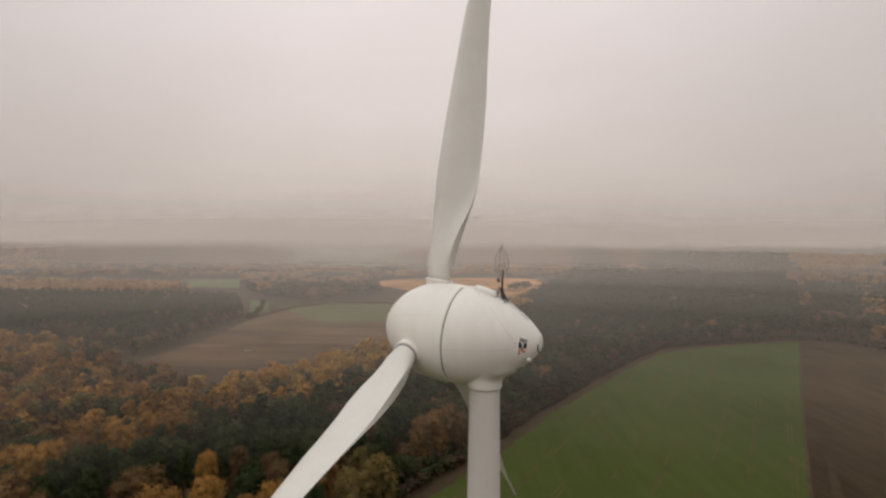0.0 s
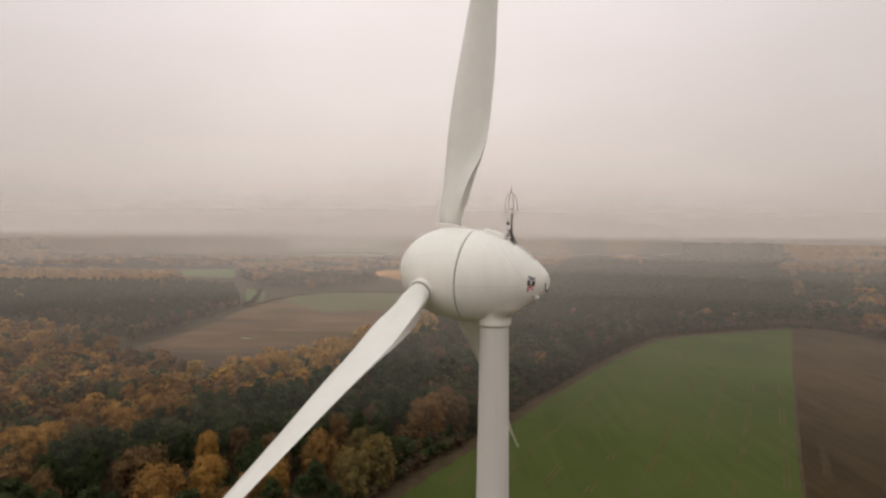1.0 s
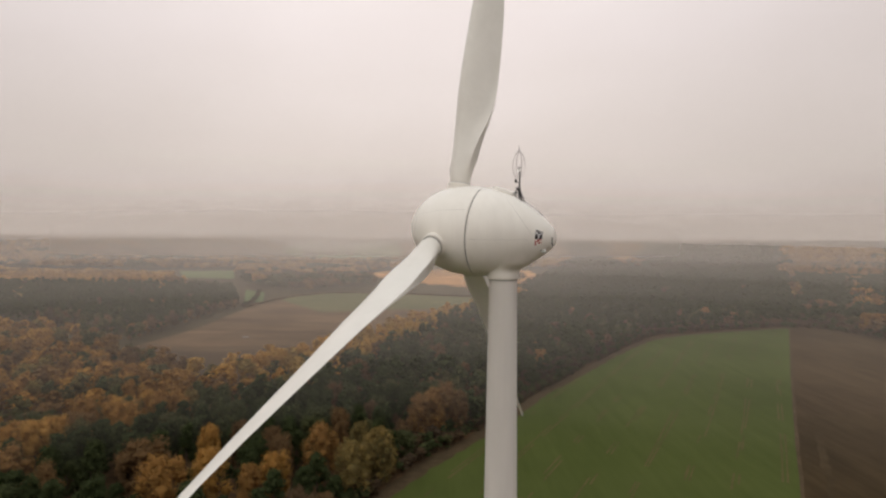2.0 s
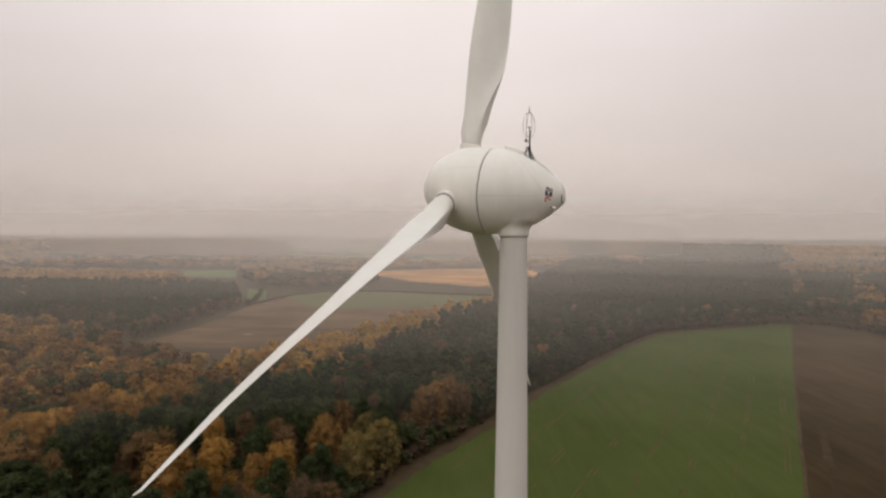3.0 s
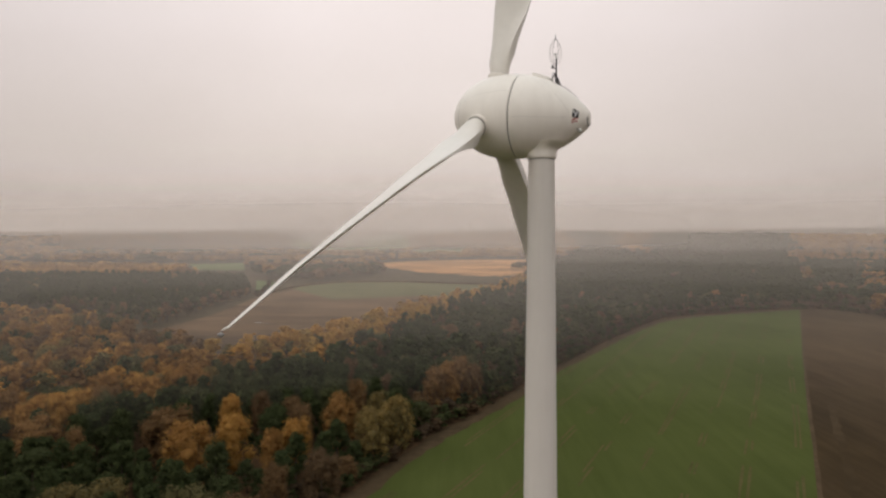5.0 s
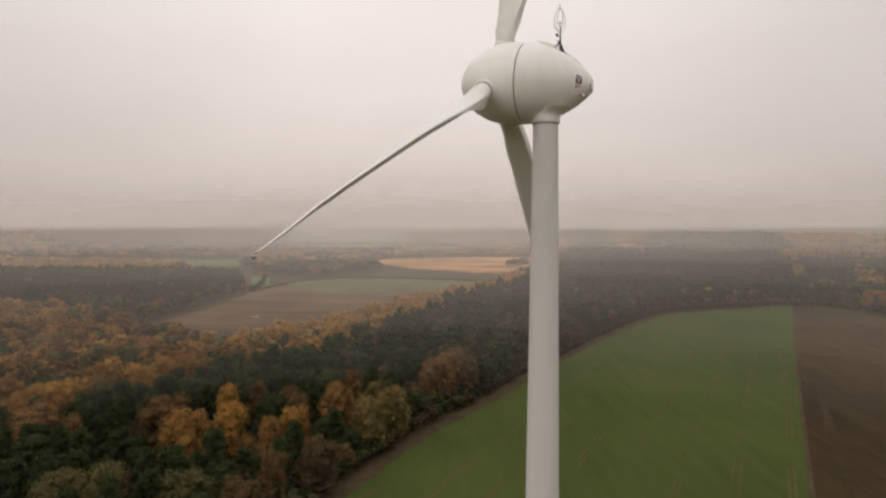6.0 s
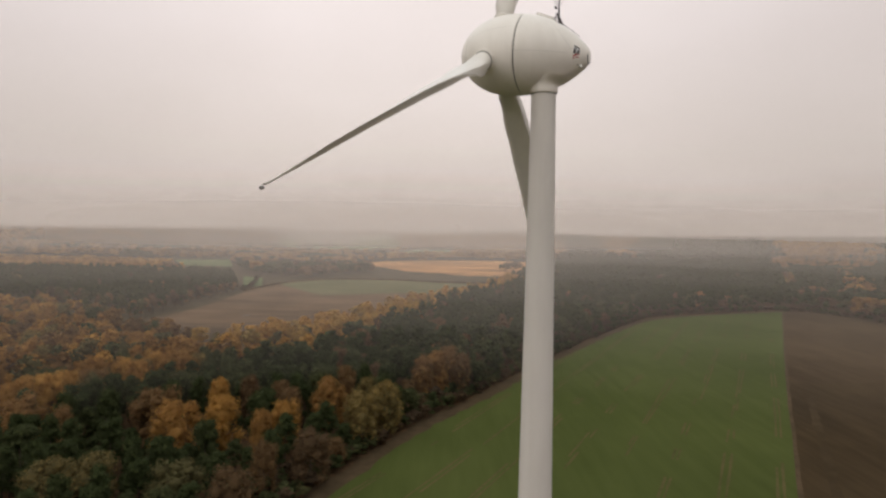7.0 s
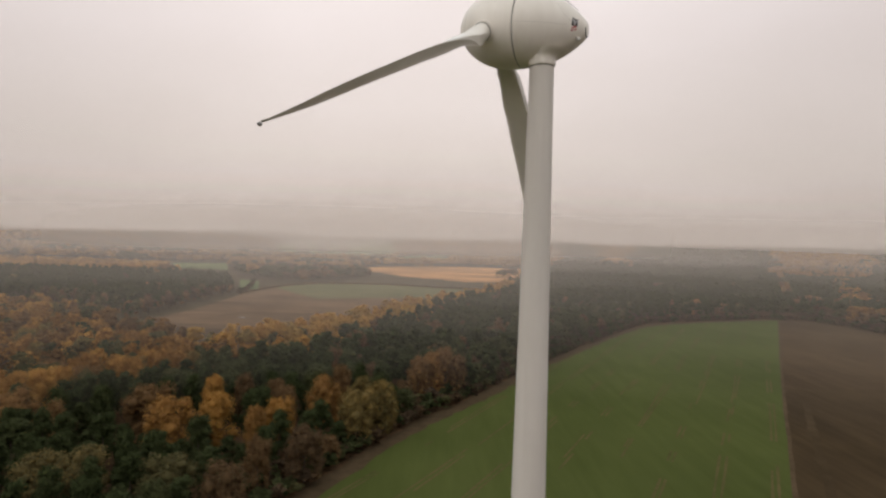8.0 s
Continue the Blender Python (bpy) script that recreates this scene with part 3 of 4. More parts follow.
def build_blade(k, hub_part):
    """One feathered blade: round root, broad shoulder with a blunt trailing edge, slender tip with a small bent end."""
    ang = radians(-8.8 + 120 * k)
    d = (math.cos(ang) * ROTOR_UP + math.sin(ang) * SIDE).normalized()
    t1 = ROTOR_AX.cross(d).normalized()
    sag = -(Vector((0, 0, 1)) - d.z * d) * (0.0 if k == 0 else 2.81)
    rings = []
    for r, chord, thick, blunt, pitch, ahead, beside in BLADE:
        p = radians(pitch)
        c = math.cos(p) * ROTOR_AX + math.sin(p) * t1
        f = d.cross(c)
        mid = HUB + d * r + ROTOR_AX * ahead + t1 * beside + sag * max(0.0, (r - 3.6) / 27.4) ** 1.34
        rings.append([mid + c * x + f * y for x, y in foil_ring(chord, thick, blunt)])
    blade = part("blade", rings_bm(rings, True, True), BLADE_PAINT, hub_part)
    blade.data.set_sharp_from_angle(angle=radians(38))
    p = radians(-28)
    c = math.cos(p) * ROTOR_AX + math.sin(p) * t1
    f = d.cross(c)
    end = HUB + d * 30.98 + ROTOR_AX * -0.14 + t1 * 0.17 + sag
    tip = []
    for along, size, out in ((0.0, 0.38, 0.0), (0.08, 0.33, 0.01), (0.16, 0.24, 0.02), (0.24, 0.17, 0.03), (0.30, 0.13, 0.04)):
        mid = end + d * along - f * out
        tip.append([mid + c * size * 0.5 * math.cos(2 * math.pi * i / 14) + f * min(0.05, 0.2 * size) * math.sin(2 * math.pi * i / 14) for i in range(14)])
    part("blade_tip", rings_bm(tip, True, True), BLADE_PAINT, blade, "narrow drawn-out tip of the blade")
    bm = bmesh.new()
    bmesh.ops.create_uvsphere(bm, u_segments=16, v_segments=10, radius=0.135, matrix=Matrix.Translation(end + d * 0.40 + Vector((0, 0, -0.10))) @ Matrix.Diagonal((1, 1, 0.75, 1)))
    # a pale knob coloured grey to imitate the shade on its underside
    part("tip_knob", bm, STEEL_GREY, blade, "round flattened knob at the blade's tip, underside shade put into its grey")
    # collar at the root
    a, b = d.orthogonal().normalized(), d.cross(d.orthogonal().normalized())
    rows = []
    for r, rad in ((2.75, 0.90), (3.40, 0.90), (3.46, 0.96), (3.54, 0.96), (3.59, 0.91), (3.60, 0.79), (3.5, 0.77)):
        rows.append([HUB + d * r + rad * (math.cos(q) * a + math.sin(q) * b) for q in (2 * math.pi * i / 40 for i in range(40))])
    part("blade_collar", rings_bm(rows), PAINT, hub_part, "raised white ring at the blade's root")
    rows = [[HUB + d * r + rad * (math.cos(q) * a + math.sin(q) * b) for q in (2 * math.pi * i / 40 for i in range(40))] for r, rad in ((3.56, 0.83), (3.66, 0.83), (3.66, 0.74))]
    part("blade_seal", rings_bm(rows), SEAL_GREY, hub_part, "dark seal round the blade's root")
    return blade


def egg_patch(s0, s1, a0, a1, lift, ns=4, na=6):
    """A thin curved plate that lies on the egg."""
    bm = bmesh.new()
    top = [[bm.verts.new(on_egg(s0 + (s1 - s0) * i / ns, a0 + (a1 - a0) * j / na, lift)) for j in range(na + 1)] for i in range(ns + 1)]
    low = [[bm.verts.new(on_egg(s0 + (s1 - s0) * i / ns, a0 + (a1 - a0) * j / na, -0.03)) for j in range(na + 1)] for i in range(ns + 1)]
    for i in range(ns):
        for j in range(na):
            bm.faces.new((top[i][j], top[i + 1][j], top[i + 1][j + 1], top[i][j + 1]))
    rim_t = [top[0][j] for j in range(na)] + [top[i][na] for i in range(ns)] + [top[ns][j] for j in range(na, 0, -1)] + [top[i][0] for i in range(ns, 0, -1)]
    rim_l = [low[0][j] for j in range(na)] + [low[i][na] for i in range(ns)] + [low[ns][j] for j in range(na, 0, -1)] + [low[i][0] for i in range(ns, 0, -1)]
    for i in range(len(rim_t)):
        j = (i + 1) % len(rim_t)
        bm.faces.new((rim_t[i], rim_t[j], rim_l[j], rim_l[i]))
    loose = [v for v in bm.verts if not v.link_faces]
    bmesh.ops.delete(bm, geom=loose, context="VERTS")
    bmesh.ops.recalc_face_normals(bm, faces=bm.faces)
    return bm


def wind_turbine():
    root = tagged(new("wind_turbine"), "tall white wind turbine with egg-shaped nacelle standing in green crop", "wind turbine")
    # tower in three lengths
    def tower_r(z):
        return 1.045 + 0.0118 * (TOWER_TOP - z)

    for z0, z1 in ((0.0, 33.0), (33.0, 66.0), (66.0, TOWER_TOP)):
        rows = []
        zs = [z0 + 0.003] + [z0 + (z1 - z0) * k / 6 for k in range(1, 6)] + [z1 - 0.003]
        for z in zs:
            rows.append([(tower_r(z) * math.cos(a), tower_r(z) * math.sin(a), z) for a in (2 * math.pi * i / 64 for i in range(64))])
        part("tower_section", rings_bm(rows), TOWER_PAINT, root, "tapered pale grey tower section")
    rows = [[(r * math.cos(a), r * math.sin(a), z) for a in (2 * math.pi * i / 64 for i in range(64))] for r, z in ((2.6, -0.2), (2.6, 0.25), (2.5, 0.32), (2.15, 0.32))]
    part("foundation", rings_bm(rows, True, False), TOWER_PAINT, root, "round concrete foundation ring")
    # neck under the nacelle
    rows = []
    back = Vector((-AX.x, -AX.y, 0)).normalized()
    for z, r, off in ((96.42, 1.06, 0), (96.50, 1.17, 0), (96.62, 1.19, 0), (96.9, 1.20, 0), (97.1, 1.23, 0.03), (97.25, 1.28, 0.10), (97.36, 1.33, 0.20), (97.5, 1.42, 0.37), (97.6, 1.50, 0.50), (97.78, 1.6, 0.6)):
        rows.append([Vector((r * math.cos(a), r * math.sin(a), z)) + back * off for a in (2 * math.pi * i / 64 for i in range(64))])
    part("neck", rings_bm(rows), PAINT, root, "flared white neck between tower and nacelle")
    rows = [[(r * math.cos(a), r * math.sin(a), z) for a in (2 * math.pi * i / 64 for i in range(64))] for r, z in ((1.0, 96.40), (1.075, 96.40), (1.10, 96.46), (1.0, 96.46))]
    part("yaw_gap", rings_bm(rows), GAP_DARK, root)
    # nacelle and hub, parted by the dark gap
    nac = part("nacelle", rings_bm(egg_shell(-3.62, 1.64, 40), True, True), PAINT, root, "smooth white rear half of the egg-shaped nacelle")
    part("rotor_gap", rings_bm(egg_shell(1.58, 1.80, 4, -0.05), True, True), GAP_DARK, root, "narrow dark gap between nacelle and hub")
    hub = part("hub", rings_bm(egg_shell(1.73, 7.615, 44), True, True), PAINT, root, "smooth rounded white hub cover")
    part("nose_seam", rings_bm([[on_egg(s, 360 * i / 64, l) for i in range(64)] for s, l in ((6.38, -0.02), (6.39, 0.006), (6.42, 0.006), (6.43, -0.02))]), SEAM_GREY, hub)
    for k in range(3):
        build_blade(k, hub)
    # tail
    part("tail_rim", tube_bm([on_egg(-3.585, a, -0.005) for a in range(84, 250, 6)], 0.045, 8), GAP_DARK, nac, "thin dark lip under the tail")
    # panel joints
    def seam(points, parent):
        part("panel_joint", tube_bm(points, 0.009, 6), SEAM_GREY, parent)

    seam([on_egg(1.6 - 0.15 * i, 99 - 0.1 * i, -0.004) for i in range(27)], nac)
    seam([on_egg(1.0 - 0.155 * i, 10 + 1.2 * i + 0.09 * i * i, -0.006) for i in range(24)], nac)
    seam([on_egg(1.0 - 0.155 * i, -10 - 1.2 * i - 0.09 * i * i, -0.006) for i in range(24)], nac)
    seam([on_egg(1.85 + 0.2 * i, 62 + 0.3 * i, -0.008) for i in range(22)], hub)
    # roof hatch and safety rail
    part("roof_hatch", egg_patch(-0.5, 0.95, -8, 8, 0.26), PAINT, nac, "shallow raised roof hatch")
    part("roof_hatch", egg_patch(1.1, 1.5, -6, 6, 0.05), PAINT, nac, "flat roof hatch cover")
    part("safety_rail", tube_bm([on_egg(0.9 - 0.2 * i, 0 + 0.4 * i, 0.10 + 0.06 * math.sin(min(1, i / 10) * math.pi)) for i in range(19)], 0.022, 6), STEEL_GREY, nac, "thin steel rail along the nacelle's roof")
    # warning lamp under the tail
    lamp_at = on_egg(-3.14, 145, 0.11)
    bm = bmesh.new()
    bmesh.ops.create_uvsphere(bm, u_segments=16, v_segments=10, radius=0.17, matrix=Matrix.Translation(lamp_at) @ Matrix.Diagonal((1.1, 1.1, 0.95, 1)))
    lamp = part("tail_lamp", bm, LAMP_WHITE, nac, "small white lamp housing under the tail")
    part("lamp_bracket", tube_bm([lamp_at + Vector((0, 0, 0.02)), on_egg(-2.9, 134, -0.05)], 0.05, 8), STEEL_GREY, lamp)
    # emblem of plain shapes on the tail
    S0, A0 = -2.86, 87.0
    def emblem(name, ds0, ds1, da0, da1, mat, lift):
        part(name, egg_patch(S0 + ds0, S0 + ds1, A0 + da0, A0 + da1, lift, 3, 3), mat, nac)

    emblem("emblem_panel", -0.20, 0.20, -12, 8, SIGN_BLACK, 0.012)
    emblem("emblem_bar", -0.20, 0.20, -17, -13.5, SIGN_BLACK, 0.012)
    emblem("emblem_bar", -0.045, 0.045, -4, 7, SIGN_WHITE, 0.018)
    emblem("emblem_bar", 0.0, 0.08, -7, -3, SIGN_WHITE, 0.018)
    emblem("emblem_bar", 0.07, 0.17, -10.5, -6, SIGN_WHITE, 0.018)
    emblem("emblem_bar", -0.08, 0.0, -7, -3, SIGN_WHITE, 0.0185)
    emblem("emblem_bar", -0.17, -0.07, -10.5, -6, SIGN_WHITE, 0.0185)
    emblem("emblem_bar", -0.20, 0.06, 9, 12, SIGN_RED, 0.012)
    emblem("emblem_bar", -0.02, 0.20, 12.2, 16, SIGN_RED, 0.012)
    emblem("emblem_bar", 0.11, 0.20, 18, 25, SIGN_RED, 0.012)
    emblem("emblem_bar", -0.16, 0.02, 18, 22, SIGN_RED, 0.012)
    # weather mast with lightning hoop
    foot = on_egg(-0.78, 0, -0.02)
    mast = part("weather_mast", tube_bm([foot + Vector((0.06, 0, -0.02)), foot + Vector((0.06, 0, 0.95)), foot + Vector((0.06, 0, 2.02))], [0.08, 0.07, 0.055], 10), STEEL_DARK, nac, "dark steel weather mast on tripod legs")
    for a in (20, 140, 200, 260):
        top = foot + Vector((0.02, 0, 0.80))
        low = foot + AX * (0.50 * math.cos(radians(a))) + SIDE * (0.42 * math.sin(radians(a)))
        s_low = HUB_S + (low - HUB).dot(AX)
        off = (low - mid_line(s_low)).dot(SIDE)
        base = mid_line(s_low) + SIDE * off + UP * (math.sqrt(max(egg_radius(s_low) ** 2 - off * off, 0)) - 0.02)
        part("mast_leg", tube_bm([base, top], 0.05, 8), STEEL_DARK, mast)
    part("leg_brace", tube_bm([foot + Vector((-0.30, -0.05, 0.42)), foot + Vector((0.10, 0.02, 0.46))], 0.035, 8), STEEL_DARK, mast)
    part("cross_arm", tube_bm([foot + Vector((-0.24, -0.02, 0.80)), foot + Vector((0.14, 0.02, 0.80))], 0.05, 8), STEEL_DARK, mast)
    part("cross_arm", tube_bm([foot + Vector((-0.32, -0.02, 1.22)), foot + Vector((0.10, 0.02, 1.22))], 0.035, 8), STEEL_DARK, mast)
    part("wind_vane", box_bm((0.20, 0.05, 0.22), foot + Vector((-0.22, -0.02, 1.34)), 0.02), STEEL_DARK, mast)
    part("junction_box", box_bm((0.20, 0.16, 0.26), foot + Vector((0.02, -0.06, 0.66)), 0.03), STEEL_DARK, mast)
    bm = box_bm((0.16, 0.16, 0.16), foot + Vector((0.02, 0.0, 2.12)), 0.03)
    part("anemometer", bm, LAMP_WHITE, mast, "small pale anemometer on the mast")
    for cup in (0, 120, 240):
        bm = bmesh.new()
        at = foot + Vector((0.02 + 0.11 * math.cos(radians(cup)), 0.11 * math.sin(radians(cup)), 2.34))
        bmesh.ops.create_uvsphere(bm, u_segments=10, v_segments=6, radius=0.055, matrix=Matrix.Translation(at))
        part("anemometer_cup", bm, STEEL_GREY, mast)
    part("anemometer_shaft", tube_bm([foot + Vector((0.02, 0, 2.18)), foot + Vector((0.02, 0, 2.36))], 0.025, 8), STEEL_GREY, mast)
    z0, z1, half = 1.55, 3.52, 0.50
    for a in (15, 105):
        dirn = Vector((math.cos(radians(a)), math.sin(radians(a)), 0))
        pts = []
        for i in range(33):
            q = 2 * math.pi * i / 32
            zz = 0.5 * (z0 + z1) - 0.5 * (z1 - z0) * math.cos(q)
            w = half * math.sin(q) * (1.0 - 0.12 * math.cos(q) * -1)
            pts.append(foot + dirn * w + Vector((0, 0, zz)))
        part("lightning_hoop", tube_bm(pts, 0.021, 6), HOOP_STEEL, mast, "thin wire hoop round the instruments")
    part("lightning_rod", tube_bm([foot + Vector((0, 0, 3.46)), foot + Vector((0, 0, 3.98))], [0.03, 0.018], 8), STEEL_DARK, mast)
    return root


wind_turbine()


# ---- trees ----
ICO = bmesh.new()
bmesh.ops.create_icosphere(ICO, subdivisions=1, radius=1.0)
ICO_V = np.array([v.co[:] for v in ICO.verts])
ICO_F = np.array([[v.index for v in f.verts] for f in ICO.faces])
ICO.free()


OCT_V = np.array(((1, 0, 0), (0, 1, 0), (-1, 0, 0), (0, -1, 0), (0, 0, 1), (0, 0, -1)), float)
OCT_F = np.array(((0, 1, 4), (1, 2, 4), (2, 3, 4), (3, 0, 4), (1, 0, 5), (2, 1, 5), (3, 2, 5), (0, 3, 5)))


def crown_arrays(lobes, tufts, size, rng, flat=1.0, coarse=False):
    """Leaf clumps spread over the outside of overlapping lobes, round a rough inner mass. Places and triangles."""
    cen, rad = np.array([l[:3] for l in lobes]), np.array([l[3] for l in lobes])
    share = rad**2 / (rad**2).sum()
    pick = rng.choice(len(lobes), tufts * 3, p=share)
    u = rng.normal(size=(tufts * 3, 3))
    u[:, 2] += 0.45
    u /= np.linalg.norm(u, axis=1)[:, None]
    p = cen[pick] + u * (rad[pick] * rng.uniform(0.72, 1.3, tufts * 3))[:, None] * np.array((1, 1, flat))
    depth = (np.linalg.norm((p[:, None] - cen[None]) / np.array((1, 1, flat)), axis=2) / rad[None]).min(1)
    keep = np.flatnonzero(depth > 0.68)[:tufts]
    p, u = p[keep], u[keep]
    nrm = u + rng.normal(scale=0.36, size=u.shape)
    nrm /= np.linalg.norm(nrm, axis=1)[:, None]
    t = np.cross(nrm, rng.normal(size=u.shape))
    t /= np.linalg.norm(t, axis=1)[:, None]
    b = np.cross(nrm, t)
    s = (size * rng.uniform(0.6, 1.35, len(p)))[:, None]
    bend = nrm * s * rng.uniform(0.1, 0.4, len(p))[:, None]
    v = np.stack((p + t * s * 0.55 - bend, p + b * s * 0.5, p - t * s * 0.55 - bend, p - b * s * 0.5), 1).reshape(-1, 3)
    q = np.arange(len(p))[:, None] * 4
    f = np.concatenate((q + np.array((0, 1, 2)), q + np.array((0, 2, 3))))
    vs, fs, n = [v], [f], len(v)
    for c, r in zip(cen, rad):
        ball, sides = (OCT_V, OCT_F) if coarse else (ICO_V, ICO_F)
        w = ball * (0.66 * r * rng.uniform(0.8, 1.1, (len(ball), 1))) * np.array((1, 1, flat)) + c
        vs.append(w)
        fs.append(sides + n)
        n += len(w)
    return np.concatenate(vs), np.concatenate(fs)


def broadleaf_lobes(h, w, rng, count):
    """A full, domed, uneven crown of a broadleaved tree, h metres tall and w wide."""
    out = [(0, 0, 0.62 * h, 0.33 * w), (rng.uniform(-.1, .1) * w, rng.uniform(-.1, .1) * w, 0.80 * h, 0.23 * w), (rng.uniform(-.08, .08) * w, rng.uniform(-.08, .08) * w, 0.90 * h, 0.13 * w)]
    for i in range(count):
        a = 2.4 * i + rng.uniform(-0.8, 0.8)
        lvl = 0.14 + 0.76 * (i + rng.uniform(0, 1)) / count
        out_r = w * 0.36 * math.sqrt(max(0.05, 1 - ((lvl - 0.5) / 0.5) ** 2)) * rng.uniform(0.75, 1.1)
        out.append((out_r * math.cos(a), out_r * math.sin(a), lvl * h, w * rng.uniform(0.11, 0.20)))
    return out


def pine_lobes(h, w, rng, count):
    """The rounded, tufted crown of a pine over a bare trunk."""
    out = [(0, 0, 0.90 * h, 0.16 * w), (0, 0, 0.72 * h, 0.24 * w)]
    for i in range(count):
        a = 2.4 * i + rng.uniform(-0.5, 0.5)
        lvl = 0.32 + 0.60 * (i + rng.uniform(0, 1)) / count
        out_r = w * (0.34 - 0.44 * max(0.0, lvl - 0.5)) * rng.uniform(0.75, 1.15)
        out.append((out_r * math.cos(a), out_r * math.sin(a), lvl * h, w * rng.uniform(0.12, 0.19)))
    return out


def trunk_bm(h, rng, pine):
    bm = bmesh.new()
    lean = [rng.uniform(-0.25, 0.25) for _ in range(2)]
    pts = [(lean[0] * k / 5, lean[1] * k / 5, h * 0.86 * k / 5 - 0.1) for k in range(6)]
    tube_bm(pts, [0.24, 0.20, 0.17, 0.14, 0.10, 0.05], 7, bm)
    for i in range(5):
        a, z = rng.uniform(0, 6.28), h * (rng.uniform(0.5, 0.8) if pine else rng.uniform(0.28, 0.7))
        l = rng.uniform(1.2, 2.2)
        start = Vector((lean[0] * z / h, lean[1] * z / h, z))
        tube_bm([start, start + Vector((l * 0.5 * math.cos(a), l * 0.5 * math.sin(a), 0.5)), start + Vector((l * math.cos(a), l * math.sin(a), 1.3))], [0.08, 0.05, 0.02], 5, bm)
    return bm


def tree_model(kind, i):
    """One tree of the kind with trunk and crown, to be copied."""
    rng, prng = np.random.default_rng(100 + i + (50 if kind == "pine_tree" else 0)), random.Random(i)
    if kind == "pine_tree":
        h, w = 17.0, 6.6
        co, tri = crown_arrays(pine_lobes(h, w, prng, 15), 1900, 0.42, rng, 1.25)
    else:
        h, w = 22.0, 12.5
        co, tri = crown_arrays(broadleaf_lobes(h, w, prng, 24), 2900, 0.52, rng, 1.2)
    root = new(kind)
    part("trunk", trunk_bm(h, prng, kind == "pine_tree"), BARK, root)
    crown = new("crown", mesh_from_arrays("crown", co, tri, LEAF_TREE))
    crown.parent = root
    return root


# Woods, as outlines on the ground.
MAIN_WOOD = [(-58, 104), (-50, 127), (-36, 160), (-19, 199), (10, 240), (52, 316), (98, 382), (144, 449), (198, 517), (280, 551), (374, 582), (300, 640), (170, 640), (130, 900),
             (110, 860), (60, 720), (-8, 605), (-46, 518), (-102, 399), (-150, 325), (-222, 370), (-276, 433), (-330, 470), (-480, 540), (-330, 330), (-240, 190), (-160, 70), (-110, 20)]
STRIP_WOOD = [(-640, 620), (-413, 548), (-326, 497), (-272, 452), (-266, 551), (-262, 690), (-288, 775), (-352, 905), (-540, 915), (-830, 930)]
EAST_WOOD = [(170, 640), (300, 640), (374, 580), (420, 553), (425, 488), (450, 436), (560, 560), (930, 1030), (1260, 1440), (1240, 1490), (930, 1505), (316, 1420), (240, 1230), (165, 1010), (130, 900)]
RIGHT_GOLD = [(772, 1271), (935, 1160), (1600, 2003), (1323, 2192)]
EAST_CLUMPS = [(480, 682, 22, (0.1, 0.16, 0.2)), (492, 650, 18, (0.14, 0.2, 0.26)), (446, 548, 20, (0.16, 0.22, 0.3)), (464, 556, 18, (0.2, 0.3)), (558, 697, 22, (0.24, 0.32, 0.40)), (606, 766, 22, (0.24, 0.32, 0.40)),
               (655, 840, 24, (0.24, 0.32, 0.40)), (720, 935, 26, (0.24, 0.32, 0.40)), (836, 1112, 22, (0.3, 0.45)), (323, 591, 12, (0.12, 0.2)), (229, 638, 10, (0.6, 0.7)), (236, 599, 10, (0.1, 0.18)), (262, 566, 9, (0.14, 0.2)), (280, 569, 8, (0.14, 0.24))]
RIDE = [(500, 760), (623, 964), (786, 1242), (1000, 1610)]


def scatter(poly, step, seed):
    rng = np.random.default_rng(seed)
    q = np.array(poly)
    xs, ys = np.arange(q[:, 0].min(), q[:, 0].max(), step), np.arange(q[:, 1].min(), q[:, 1].max(), step)
    gx, gy = np.meshgrid(xs, ys)
    gx = gx + (np.arange(len(ys)) % 2)[:, None] * step / 2
    x = (gx + rng.uniform(-0.36, 0.36, gx.shape) * step).ravel()
    y = (gy + rng.uniform(-0.36, 0.36, gy.shape) * step).ravel()
    ok = inside(x, y, poly)
    return x[ok], y[ok]


def edge_distance(x, y, line):
    best = np.full(x.shape, 1e9)
    for (x0, y0), (x1, y1) in zip(line, line[1:]):
        dx, dy = x1 - x0, y1 - y0
        t = np.clip(((x - x0) * dx + (y - y0) * dy) / (dx * dx + dy * dy), 0, 1)
        best = np.minimum(best, np.hypot(x - x0 - t * dx, y - y0 - t * dy))
    return best


def patchy(x, y, scale, seed):
    return np.array([noise.noise(Vector((a / scale, b / scale, seed))) for a, b in zip(x, y)])


ORANGE_LINE = [(-330, 40), (-190, 150), (-172, 175), (-158, 188), (-145, 205), (-133, 226), (-119, 256), (-92, 282), (-79, 307), (-62, 340), (-46, 384), (-28, 458), (-14, 486), (-8, 520), (-60, 560), (-60, 640)]


